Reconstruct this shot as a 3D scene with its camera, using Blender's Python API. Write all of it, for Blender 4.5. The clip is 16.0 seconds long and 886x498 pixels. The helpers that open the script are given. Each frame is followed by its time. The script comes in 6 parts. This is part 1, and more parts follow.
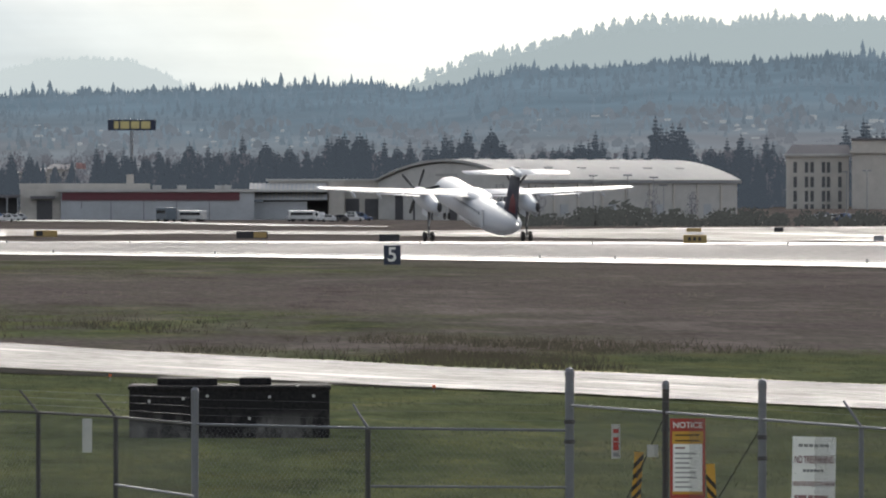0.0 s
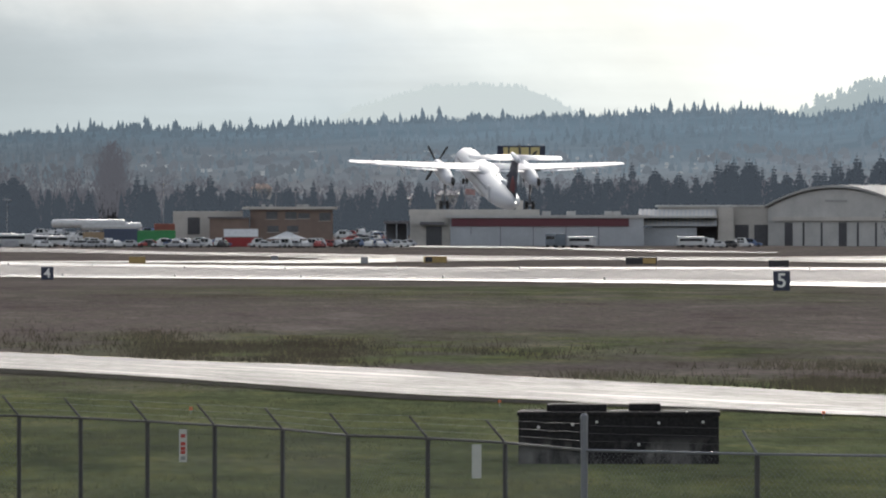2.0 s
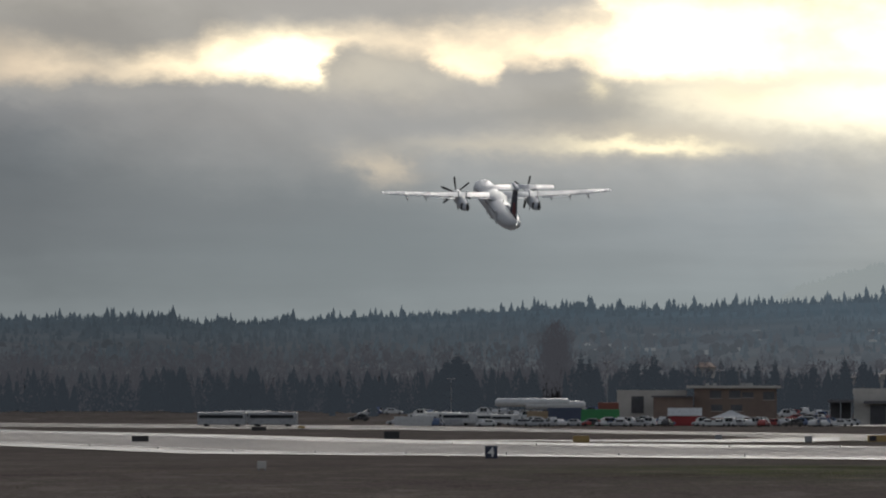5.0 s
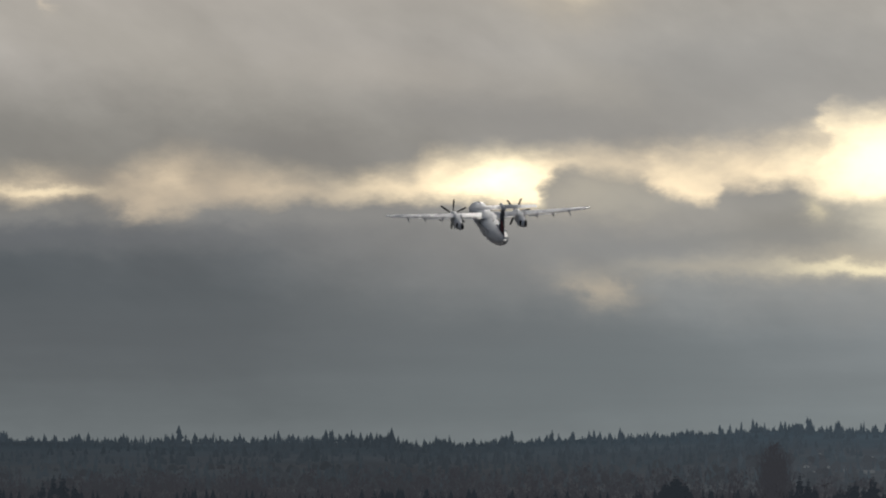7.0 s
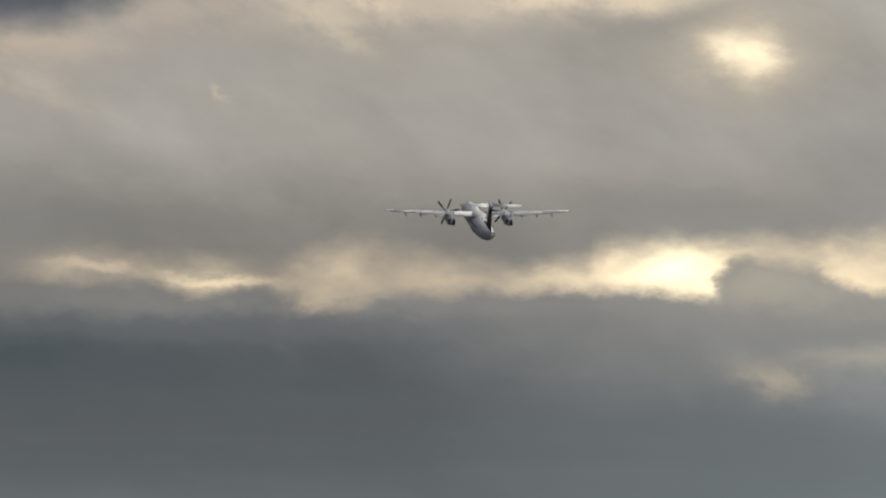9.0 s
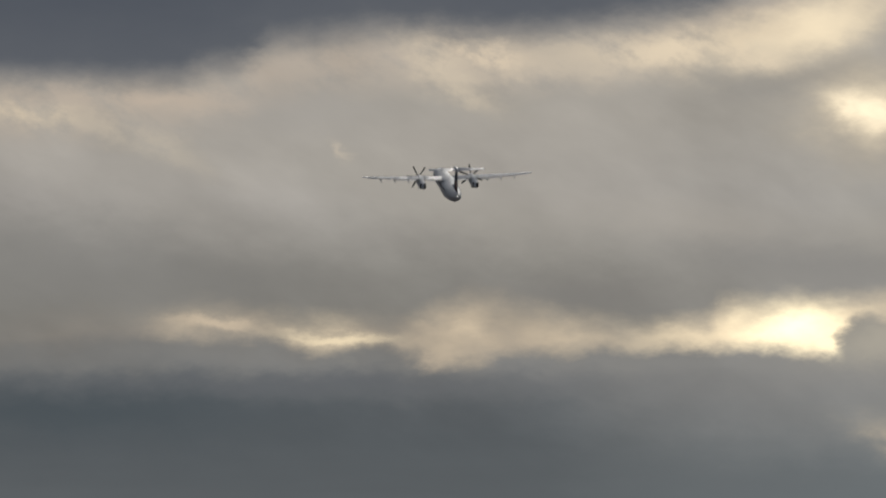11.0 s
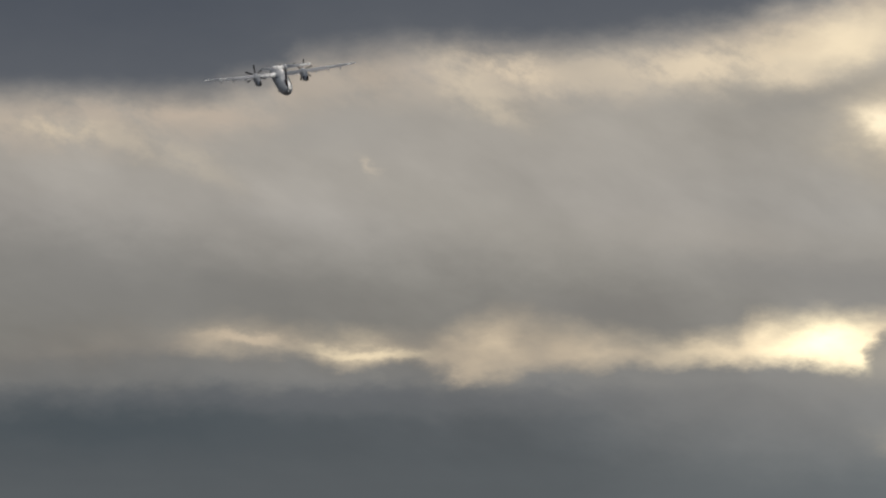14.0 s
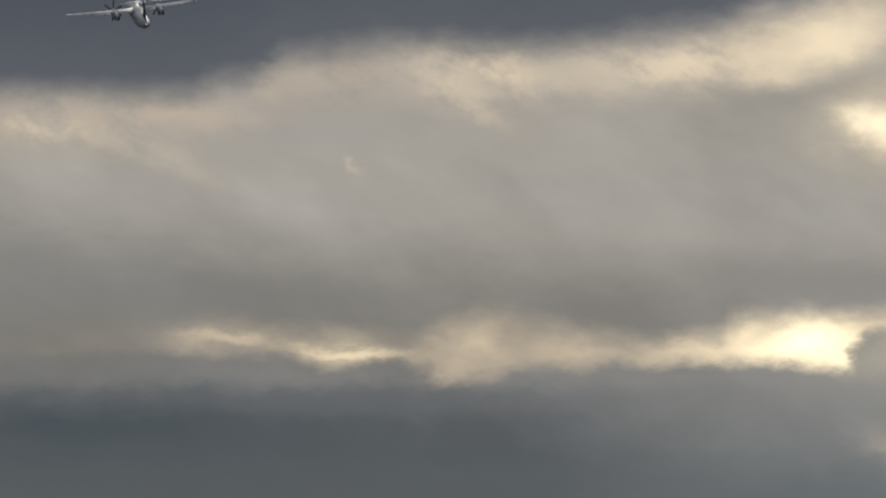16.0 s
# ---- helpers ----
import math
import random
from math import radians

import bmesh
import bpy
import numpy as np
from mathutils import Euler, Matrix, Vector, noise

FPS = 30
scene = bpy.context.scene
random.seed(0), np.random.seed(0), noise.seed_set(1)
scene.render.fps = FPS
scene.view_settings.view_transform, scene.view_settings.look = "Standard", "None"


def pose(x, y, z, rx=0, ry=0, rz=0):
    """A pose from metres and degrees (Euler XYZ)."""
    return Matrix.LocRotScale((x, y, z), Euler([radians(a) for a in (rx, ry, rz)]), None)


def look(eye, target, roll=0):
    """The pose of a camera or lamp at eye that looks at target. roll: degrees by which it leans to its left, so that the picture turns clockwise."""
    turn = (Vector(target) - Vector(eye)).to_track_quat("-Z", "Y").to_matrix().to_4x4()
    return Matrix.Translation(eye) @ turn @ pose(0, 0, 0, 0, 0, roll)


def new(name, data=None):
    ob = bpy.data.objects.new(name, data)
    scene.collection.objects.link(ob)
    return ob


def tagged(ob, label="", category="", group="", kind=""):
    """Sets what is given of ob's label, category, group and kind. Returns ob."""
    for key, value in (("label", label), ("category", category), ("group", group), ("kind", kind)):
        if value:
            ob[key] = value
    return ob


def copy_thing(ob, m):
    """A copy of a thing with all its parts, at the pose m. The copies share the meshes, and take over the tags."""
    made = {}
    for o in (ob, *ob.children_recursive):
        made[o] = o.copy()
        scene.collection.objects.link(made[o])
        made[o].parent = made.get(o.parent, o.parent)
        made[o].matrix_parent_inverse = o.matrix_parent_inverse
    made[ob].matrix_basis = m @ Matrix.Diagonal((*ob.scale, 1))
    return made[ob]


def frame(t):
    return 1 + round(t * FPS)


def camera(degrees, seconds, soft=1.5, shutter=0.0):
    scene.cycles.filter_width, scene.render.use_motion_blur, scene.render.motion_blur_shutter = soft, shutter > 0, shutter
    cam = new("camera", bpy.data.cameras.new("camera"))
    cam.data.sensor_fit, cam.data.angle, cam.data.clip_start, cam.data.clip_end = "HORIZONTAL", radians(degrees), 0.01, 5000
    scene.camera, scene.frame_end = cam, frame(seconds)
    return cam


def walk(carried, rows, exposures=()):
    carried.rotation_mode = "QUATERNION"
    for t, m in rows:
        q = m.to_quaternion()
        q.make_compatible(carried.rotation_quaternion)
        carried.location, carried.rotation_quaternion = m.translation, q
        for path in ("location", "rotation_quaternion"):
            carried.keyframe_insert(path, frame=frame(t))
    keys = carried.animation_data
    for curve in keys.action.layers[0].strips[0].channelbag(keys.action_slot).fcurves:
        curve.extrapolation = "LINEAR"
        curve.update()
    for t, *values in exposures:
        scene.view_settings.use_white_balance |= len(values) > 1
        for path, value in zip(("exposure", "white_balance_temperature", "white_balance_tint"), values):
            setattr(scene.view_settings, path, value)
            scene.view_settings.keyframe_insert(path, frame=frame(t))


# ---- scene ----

# ---------------------------------------------------------------- camera
# The camera stands on a levee road and only turns; angles in units of 1/18000 rad.
UNIT = 18000.0
EYE = Vector((0, 0, 5.36))
HORIZON = 540.0
cam = camera(4.988, 16.0, soft=2.1)
# seconds, turn to the left, turn upwards
TURNS = [(0, -1106, -191), (0.5, -922, -189), (1, -751, -186), (1.5, -579, -177), (2, -417, -145), (2.5, -268, -101),
         (3, -130, -50), (3.5, 0, 0), (4, 124, 53), (4.5, 249, 109), (4.7, 298, 134), (6.8, 721, 370), (7, 755, 388),
         (7.5, 840, 434), (8, 920, 476), (8.5, 996, 514), (9, 1064, 548), (9.5, 1131, 579), (10, 1189, 609),
         (10.2, 1209, 618), (12.3, 1336, 677), (12.5, 1336, 677), (13, 1337, 677), (13.5, 1336, 677), (14, 1331, 677),
         (14.5, 1324, 677), (15, 1317, 677), (15.5, 1309, 676), (16, 1301, 676)]


def aim(sx, sy):
    az, el = -sx / UNIT, (99 + sy) / UNIT
    return look(EYE, EYE + Vector((math.sin(az) * math.cos(el), math.cos(az) * math.cos(el), math.sin(el))))


walk(cam, [(t, aim(sx, sy)) for t, sx, sy in TURNS],
     exposures=[(0, 1.84), (2.0, 1.84), (2.7, 1.78), (3.5, 1.42), (4.5, 0.92), (6.8, 0.28), (7.5, 0.22), (9, 0.15), (16, 0.12)])


def spot(px, py, d):
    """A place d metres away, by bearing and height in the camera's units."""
    az = (px - 784) / UNIT
    return Vector((d * math.sin(az), d * math.cos(az), EYE.z + d * (HORIZON - py) / UNIT))


# lie of the land: height over distance
LAND = [(-6000, 3.6), (22, 3.6), (58, -1.2), (80, -1.2), (135, 0.1), (400, 0.15), (650, 0.8), (800, 0.5), (900, 0.2), (1240, -1.05), (1700, -0.3),
        (1950, -0.25), (2100, 0.34), (2150, 0.58), (2185, 0.7), (2300, 2.6), (2420, 3.0), (6000, 3.2)]


# runway axis: the sign 5 stands at its near side
RW_DIR = Vector((math.sin(radians(-11.67)), math.cos(radians(-11.67)), 0))
RW_SIDE = Vector((RW_DIR.y, -RW_DIR.x, 0))
SIGN5 = spot(1800, 661, 770)


def ease(v, a, b):
    u = min(1.0, max(0.0, (v - a) / (b - a)))
    return u * u * (3 - 2 * u)


def land(y, x=None):
    """Height of the ground; with x also the cross-slope of the runway."""
    z = LAND[-1][1]
    for (a, za), (b, zb) in zip(LAND, LAND[1:]):
        if y <= b:
            z = za + (zb - za) * (y - a) / (b - a)
            break
    if x is not None:
        v = Vector((x, y, 0)) - SIGN5
        q, s = v.dot(RW_SIDE), v.dot(RW_DIR)
        z += ease(q, -10, 85) * (1 - ease(q, 145, 300)) * (1 - ease(s, 350, 800)) * ease(s, -900, -500)
    return z


def on_land(px, py):
    """The place on the ground at a bearing and a dip."""
    d = 60.0
    while d < 4500:
        if EYE.z + d * (HORIZON - py) / UNIT <= land(d * math.cos((px - 784) / UNIT), d * math.sin((px - 784) / UNIT)):
            break
        d *= 1.004
    p = spot(px, py, d)
    p.z = land(p.y, p.x)
    return p


# ---------------------------------------------------------------- light
SUN_EL, SUN_AZ = radians(24), radians(9)
world = bpy.data.worlds.new("world")
scene.world = world
world.use_nodes = True
wn = world.node_tree
sky = wn.nodes.new("ShaderNodeTexSky")
sky.sky_type, sky.sun_disc = "NISHITA", False
sky.sun_elevation, sky.sun_rotation = SUN_EL, SUN_AZ
sky.air_density, sky.dust_density = 1.0, 4.0
hsv = wn.nodes.new("ShaderNodeHueSaturation")
hsv.inputs["Saturation"].default_value = 0.35
wn.links.new(sky.outputs[0], hsv.inputs["Color"])
wn.links.new(hsv.outputs[0], wn.nodes["Background"].inputs["Color"])
wn.nodes["Background"].inputs["Strength"].default_value = 0.07
sun = new("sun", bpy.data.lights.new("sun", "SUN"))
sun.data.energy, sun.data.angle, sun.data.color = 0.15, radians(14), (1.0, 0.93, 0.82)
sun.matrix_world = look((0, 0, 0), (-math.sin(SUN_AZ) * math.cos(SUN_EL), -math.cos(SUN_AZ) * math.cos(SUN_EL), -math.sin(SUN_EL)))


# ---------------------------------------------------------------- materials
class Nodes:
    """Short hand for building a node tree."""

    def __init__(self, name):
        self.mat = bpy.data.materials.new(name)
        self.mat.use_nodes = True
        self.t = self.mat.node_tree
        self.t.nodes.clear()
        self.out = self.add("ShaderNodeOutputMaterial")

    def add(self, kind, **props):
        n = self.t.nodes.new(kind)
        for k, v in props.items():
            setattr(n, k, v)
        return n

    def put(self, socket, value):
        if isinstance(value, bpy.types.NodeSocket):
            self.t.links.new(value, socket)
        elif isinstance(value, (tuple, list)) and len(value) == 3 and socket.type == "RGBA":
            socket.default_value = (*value, 1)
        else:
            socket.default_value = value

    def math(self, op, a, b=0.0, c=0.0, clamp=False):
        n = self.add("ShaderNodeMath", operation=op, use_clamp=clamp)
        for s, v in zip(n.inputs, (a, b, c)):
            self.put(s, v)
        return n.outputs[0]

    def noise(self, vec, scale, detail=4.0, rough=0.55, colour=False):
        n = self.add("ShaderNodeTexNoise")
        if vec is not None:
            self.put(n.inputs["Vector"], vec)
        n.inputs["Scale"].default_value, n.inputs["Detail"].default_value, n.inputs["Roughness"].default_value = scale, detail, rough
        return n.outputs[1 if colour else 0]

    def ramp(self, fac, stops, ease="LINEAR"):
        n = self.add("ShaderNodeValToRGB")
        n.color_ramp.interpolation = ease
        el = n.color_ramp.elements
        while len(el) < len(stops):
            el.new(0.5)
        for e, (p, c) in zip(el, stops):
            e.position = p
            e.color = (*c, 1) if isinstance(c, (tuple, list)) else (c, c, c, 1)
        self.put(n.inputs[0], fac)
        return n.outputs[0]

    def mix(self, fac, a, b, how="MIX"):
        n = self.add("ShaderNodeMix", data_type="RGBA", blend_type=how)
        self.put(n.inputs[0], fac)
        self.put(n.inputs[6], a)
        self.put(n.inputs[7], b)
        return n.outputs[2]

    def scaled(self, vec, s):
        n = self.add("ShaderNodeVectorMath", operation="MULTIPLY")
        self.put(n.inputs[0], vec)
        n.inputs[1].default_value = s
        return n.outputs[0]

    def coord(self):
        return self.add("ShaderNodeTexCoord").outputs["Object"]

    def place(self):
        return self.add("ShaderNodeNewGeometry").outputs["Position"]

    def surface(self, colour, rough=0.6, metal=0.0, bump=None, depth=0.02, coat=0.0, spec=0.5):
        b = self.add("ShaderNodeBsdfPrincipled")
        self.put(b.inputs["Base Color"], colour)
        self.put(b.inputs["Roughness"], rough)
        self.put(b.inputs["Metallic"], metal)
        self.put(b.inputs["Coat Weight"], coat)
        self.put(b.inputs["Specular IOR Level"], spec)
        if bump is not None:
            n = self.add("ShaderNodeBump")
            n.inputs["Strength"].default_value = 1.0
            n.inputs["Distance"].default_value = depth
            self.put(n.inputs["Height"], bump)
            self.put(b.inputs["Normal"], n.outputs[0])
        self.t.links.new(b.outputs[0], self.out.inputs[0])
        return self.mat


def plain(name, colour, rough=0.6, metal=0.0, vary=0.25, scale=1.5, coat=0.0, spec=0.5, relief=0.0):
    """Paint, metal or concrete with stains at two scales."""
    k = Nodes(name)
    co = k.coord()
    a = k.noise(co, scale, 5)
    b = k.noise(co, scale * 9, 3)
    f = k.math("ADD", k.math("MULTIPLY", a, 0.7), k.math("MULTIPLY", b, 0.3))
    lo = tuple(c * (1 - vary) for c in colour)
    hi = tuple(min(1, c * (1 + vary * 0.6)) for c in colour)
    col = k.ramp(f, [(0.3, lo), (0.7, hi)])
    r = k.ramp(a, [(0.3, max(0, rough - 0.1)), (0.7, min(1, rough + 0.1))])
    return k.surface(col, r, metal, b if relief else None, relief, coat, spec)


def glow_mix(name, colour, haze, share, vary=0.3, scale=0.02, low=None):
    """Backdrop of far woods and hills: haze painted in as a little emission. low: the painted valley mist."""
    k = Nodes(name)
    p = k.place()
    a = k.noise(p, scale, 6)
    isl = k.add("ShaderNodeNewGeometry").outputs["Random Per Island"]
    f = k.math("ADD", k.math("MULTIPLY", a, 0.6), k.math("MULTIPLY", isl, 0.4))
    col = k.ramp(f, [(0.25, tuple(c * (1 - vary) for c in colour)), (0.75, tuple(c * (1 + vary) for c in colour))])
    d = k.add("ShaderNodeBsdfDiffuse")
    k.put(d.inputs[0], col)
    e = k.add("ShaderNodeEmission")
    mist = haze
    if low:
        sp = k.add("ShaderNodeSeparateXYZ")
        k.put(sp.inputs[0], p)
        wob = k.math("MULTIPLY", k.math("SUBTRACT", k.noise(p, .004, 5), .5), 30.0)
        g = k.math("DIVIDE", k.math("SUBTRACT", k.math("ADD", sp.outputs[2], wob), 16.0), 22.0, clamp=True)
        # the painted mist dims towards the left end of the valley
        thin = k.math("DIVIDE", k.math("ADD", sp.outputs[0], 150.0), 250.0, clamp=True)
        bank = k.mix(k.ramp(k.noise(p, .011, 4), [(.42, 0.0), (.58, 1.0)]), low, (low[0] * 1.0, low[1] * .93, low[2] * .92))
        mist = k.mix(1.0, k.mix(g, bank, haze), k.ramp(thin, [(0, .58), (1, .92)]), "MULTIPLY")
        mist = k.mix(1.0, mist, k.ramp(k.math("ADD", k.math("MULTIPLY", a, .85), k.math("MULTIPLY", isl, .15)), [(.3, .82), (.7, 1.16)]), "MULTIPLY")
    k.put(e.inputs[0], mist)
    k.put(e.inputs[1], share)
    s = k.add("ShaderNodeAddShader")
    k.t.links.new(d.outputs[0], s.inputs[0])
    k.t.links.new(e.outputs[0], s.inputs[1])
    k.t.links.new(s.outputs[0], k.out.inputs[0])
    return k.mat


def sky_material():
    """A broken winter overcast with a glowing rift, laid out by bearing and height."""
    k = Nodes("cloudy_sky")
    uv = k.add("ShaderNodeUVMap")
    uv.uv_map = "UVMap"
    sep = k.add("ShaderNodeSeparateXYZ")
    k.put(sep.inputs[0], uv.outputs[0])
    x0, y0 = sep.outputs[0], sep.outputs[1]
    w = k.add("ShaderNodeSeparateColor")
    k.put(w.inputs[0], k.noise(k.scaled(uv.outputs[0], (3.0, 6.0, 1)), 1.5, 6, 0.55, True))
    wl = k.add("ShaderNodeSeparateColor")
    k.put(wl.inputs[0], k.noise(k.scaled(uv.outputs[0], (6.0, 11.0, 1)), 2.0, 6, 0.62, True))

    def warp(v, a, b, amount, fine):
        return k.math("ADD", k.math("ADD", v, k.math("MULTIPLY", k.math("SUBTRACT", a, 0.5), amount)),
                      k.math("MULTIPLY", k.math("SUBTRACT", b, 0.5), fine))
    x = warp(x0, w.outputs[0], wl.outputs[0], 0.12, 0.09)
    y = warp(y0, w.outputs[1], wl.outputs[1], 0.032, 0.052)

    def curve(stops, lo, hi):
        """A height that changes with the bearing."""
        f = k.math("DIVIDE", k.math("ADD", x, 1.4), 3.4)
        n = k.ramp(f, [((p + 1.4) / 3.4, (v - lo) / (hi - lo)) for p, v in stops], "EASE")
        bw = k.add("ShaderNodeSeparateColor")
        k.put(bw.inputs[0], n)
        return k.math("ADD", k.math("MULTIPLY", bw.outputs[0], hi - lo), lo)

    def step(v, soft):
        """0 to 1 as v climbs through +-soft."""
        n = k.add("ShaderNodeMapRange", interpolation_type="SMOOTHSTEP")
        k.put(n.inputs[0], v)
        n.inputs[1].default_value, n.inputs[2].default_value = -soft, soft
        return n.outputs[0]

    def pos(v):
        return (v + 1.7) / 2.4
    f = k.math("DIVIDE", k.math("ADD", y, 1.7), 2.4)
    left = k.ramp(f, [(pos(-1.6), (.24, .24, .24)), (pos(-.70), (.30, .285, .265)), (pos(-.45), (.335, .31, .275)), (pos(-.30), (.325, .305, .28)), (pos(-.17), (.225, .215, .195)), (pos(-.09), (.19, .182, .165)),
                      (pos(-.04), (.17, .165, .155)), (pos(.0), (.185, .182, .174)), (pos(.03), (.148, .151, .152)), (pos(.07), (.103, .112, .119)), (pos(.13), (.090, .100, .107)), (pos(.22), (.098, .107, .113)), (pos(.33), (.113, .127, .132)), (pos(.52), (.16, .18, .185))])
    right = k.ramp(f, [(pos(-1.6), (.26, .26, .26)), (pos(-.75), (.25, .25, .245)), (pos(-.5), (.36, .335, .295)), (pos(-.3), (.335, .32, .295)), (pos(-.16), (.305, .29, .265)),
                       (pos(-.05), (.235, .228, .216)), (pos(.03), (.285, .27, .245)), (pos(.10), (.255, .255, .245)), (pos(.22), (.205, .222, .228)), (pos(.35), (.174, .196, .201)), (pos(.52), (.196, .213, .213))])
    far = k.ramp(f, [(pos(-1.6), (.26, .26, .26)), (pos(-.5), (.4, .38, .34)), (pos(-.05), (.6, .54, .42)), (pos(.1), (.47, .445, .38)), (pos(.3), (.335, .332, .30)), (pos(.52), (.29, .30, .28))])
    side = k.math("DIVIDE", k.math("SUBTRACT", x, -0.32), 0.9, clamp=True)
    side2 = k.math("DIVIDE", k.math("SUBTRACT", x, 1.0), 1.2, clamp=True)
    col = k.mix(side2, k.mix(side, left, right), far)
    # loose billows over everything, drifting down to the right
    rot = k.add("ShaderNodeVectorRotate", rotation_type="Z_AXIS")
    k.put(rot.inputs["Vector"], uv.outputs[0])
    rot.inputs["Angle"].default_value = radians(-24)
    slant = rot.outputs[0]
    puff = k.noise(k.scaled(slant, (2.2, 4.2, 1)), 1.3, 5, 0.5)
    calm = k.math("SUBTRACT", 1.0, k.math("MULTIPLY", step(k.math("SUBTRACT", y, .14), .10), .72))
    col = k.mix(calm, col, k.ramp(puff, [(0.30, 0.86), (0.70, 1.16)]), "MULTIPLY")
    curl = k.noise(k.scaled(slant, (4.2, 8.0, 1)), 1.6, 5, 0.52)
    col = k.mix(calm, col, k.ramp(curl, [(0.32, 0.96), (0.68, 1.04)]), "MULTIPLY")
    layer = k.noise(k.scaled(uv.outputs[0], (.9, 11.0, 1)), 1.5, 4, .5)
    col = k.mix(k.math("SUBTRACT", 1.0, calm), col, k.ramp(layer, [(.34, .92), (.66, 1.07)]), "MULTIPLY")
    wisp = k.ramp(k.noise(k.scaled(slant, (8.0, 13.0, 1)), 1.3, 6, .62), [(.36, .30), (.54, 1.0)])
    # the dark roof of cloud and the warm belly under its edge
    edge = curve(ROOF_EDGE, -.9, -.4)
    under = k.math("SUBTRACT", k.math("ADD", k.math("MULTIPLY", y, .6), k.math("MULTIPLY", y0, .4)), edge)
    warm = k.math("MULTIPLY", k.math("MULTIPLY", step(under, .045), step(k.math("SUBTRACT", .075, under), .05)), wisp)
    col = k.mix(k.math("MULTIPLY", warm, .34), col, (.60, .475, .36))

    def blob(cx, cy, sx, sy, colour, soft=0.6, turn=0.0, ragged=0.0):
        nonlocal col
        dx, dy = k.math("SUBTRACT", x, cx), k.math("SUBTRACT", y, cy)
        if turn:
            c, n = math.cos(radians(turn)), math.sin(radians(turn))
            dx, dy = (k.math("ADD", k.math("MULTIPLY", dx, c), k.math("MULTIPLY", dy, n)),
                      k.math("SUBTRACT", k.math("MULTIPLY", dy, c), k.math("MULTIPLY", dx, n)))
        dx, dy = k.math("DIVIDE", dx, sx), k.math("DIVIDE", dy, sy)
        r2 = k.math("ADD", k.math("MULTIPLY", dx, dx), k.math("MULTIPLY", dy, dy))
        g = k.math("POWER", 2.718, k.math("MULTIPLY", r2, -1.0))
        g = k.math("MULTIPLY", g, soft)
        if ragged:
            g = k.math("MULTIPLY", g, wisp)
        col = k.mix(g, col, colour)
    for b in SKY_SOFT:
        blob(*b)
    roof = k.mix(k.math("MULTIPLY", k.math("SUBTRACT", edge, y), 5.0, clamp=True), (.104, .112, .127), (.071, .081, .100))
    col = k.mix(step(k.math("MULTIPLY", k.math("ADD", under, .012), -1.0), .042), col, roof)
    for b in SKY_WARM:
        blob(*b)
    # the rift: soft above, cut sharp by the cloud tops below
    top, bottom, power = curve(RIFT_TOP, -.2, .1), curve(RIFT_BOTTOM, -.2, .15), curve(RIFT_POWER, 0, 1)
    glow = k.math("MULTIPLY", k.math("MULTIPLY", step(k.math("SUBTRACT", y, top), .046), step(k.math("SUBTRACT", bottom, y), .021)), k.ramp(k.noise(k.scaled(uv.outputs[0], (7, 12, 1)), 1.0, 4, .55), [(.32, .62), (.58, 1.0)]))
    bright = k.mix(power, (.56, .43, .308), (1.22, 1.02, .68))
    col = k.mix(k.math("MULTIPLY", glow, k.math("MULTIPLY", power, 1.9, clamp=True)), col, bright)
    for b in SKY_BLOBS:
        blob(*b)
    e = k.add("ShaderNodeEmission")
    k.put(e.inputs[0], col)
    k.put(e.inputs[1], 1.0)
    k.t.links.new(e.outputs[0], k.out.inputs[0])
    return k.mat


# bearing and height of cloud edges, in thousands of the camera's units
ROOF_EDGE = [(-1.4, -.498), (-1.13, -.496), (-.98, -.498), (-.88, -.520), (-.78, -.566), (-.63, -.584), (-.43, -.584), (-.23, -.592), (-.08, -.616), (.07, -.665), (.24, -.71), (.5, -.80), (1.9, -.88)]
RIFT_TOP = [(-1.4, -.055), (-.98, -.082), (-.90, -.088), (-.74, -.066), (-.58, -.062), (-.49, -.100), (-.43, -.118), (-.36, -.100), (-.25, -.066), (-.14, -.056), (-.05, -.070), (0, -.095), (.06, -.104), (.13, -.110), (.18, -.104), (.24, -.106), (.38, -.104), (.44, -.120), (.58, -.122), (.68, -.135), (.72, -.175), (1.2, -.18), (1.9, -.2)]
RIFT_BOTTOM = [(-1.4, -.045), (-.96, -.050), (-.82, -.054), (-.70, -.033), (-.60, -.036), (-.54, -.018), (-.50, .002), (-.46, -.014), (-.36, -.026), (-.15, -.033), (.05, -.037), (.19, -.033), (.215, -.060), (.25, -.086), (.37, -.082), (.43, -.048), (.49, -.030), (.53, -.058), (.66, -.064), (.74, -.03), (.95, -.04), (1.2, -.04), (1.9, -.04)]
RIFT_POWER = [(-1.4, .03), (-1.08, .08), (-.95, .24), (-.84, .22), (-.70, .42), (-.60, .20), (-.46, .27), (-.38, .24), (-.24, .34), (-.12, .52), (-.02, .54), (.05, .72), (.09, .95), (.14, 1.0), (.195, .9), (.24, .55), (.36, .46), (.45, .52), (.58, .50), (.68, .66), (.78, .95), (1.2, .9), (1.9, .5)]
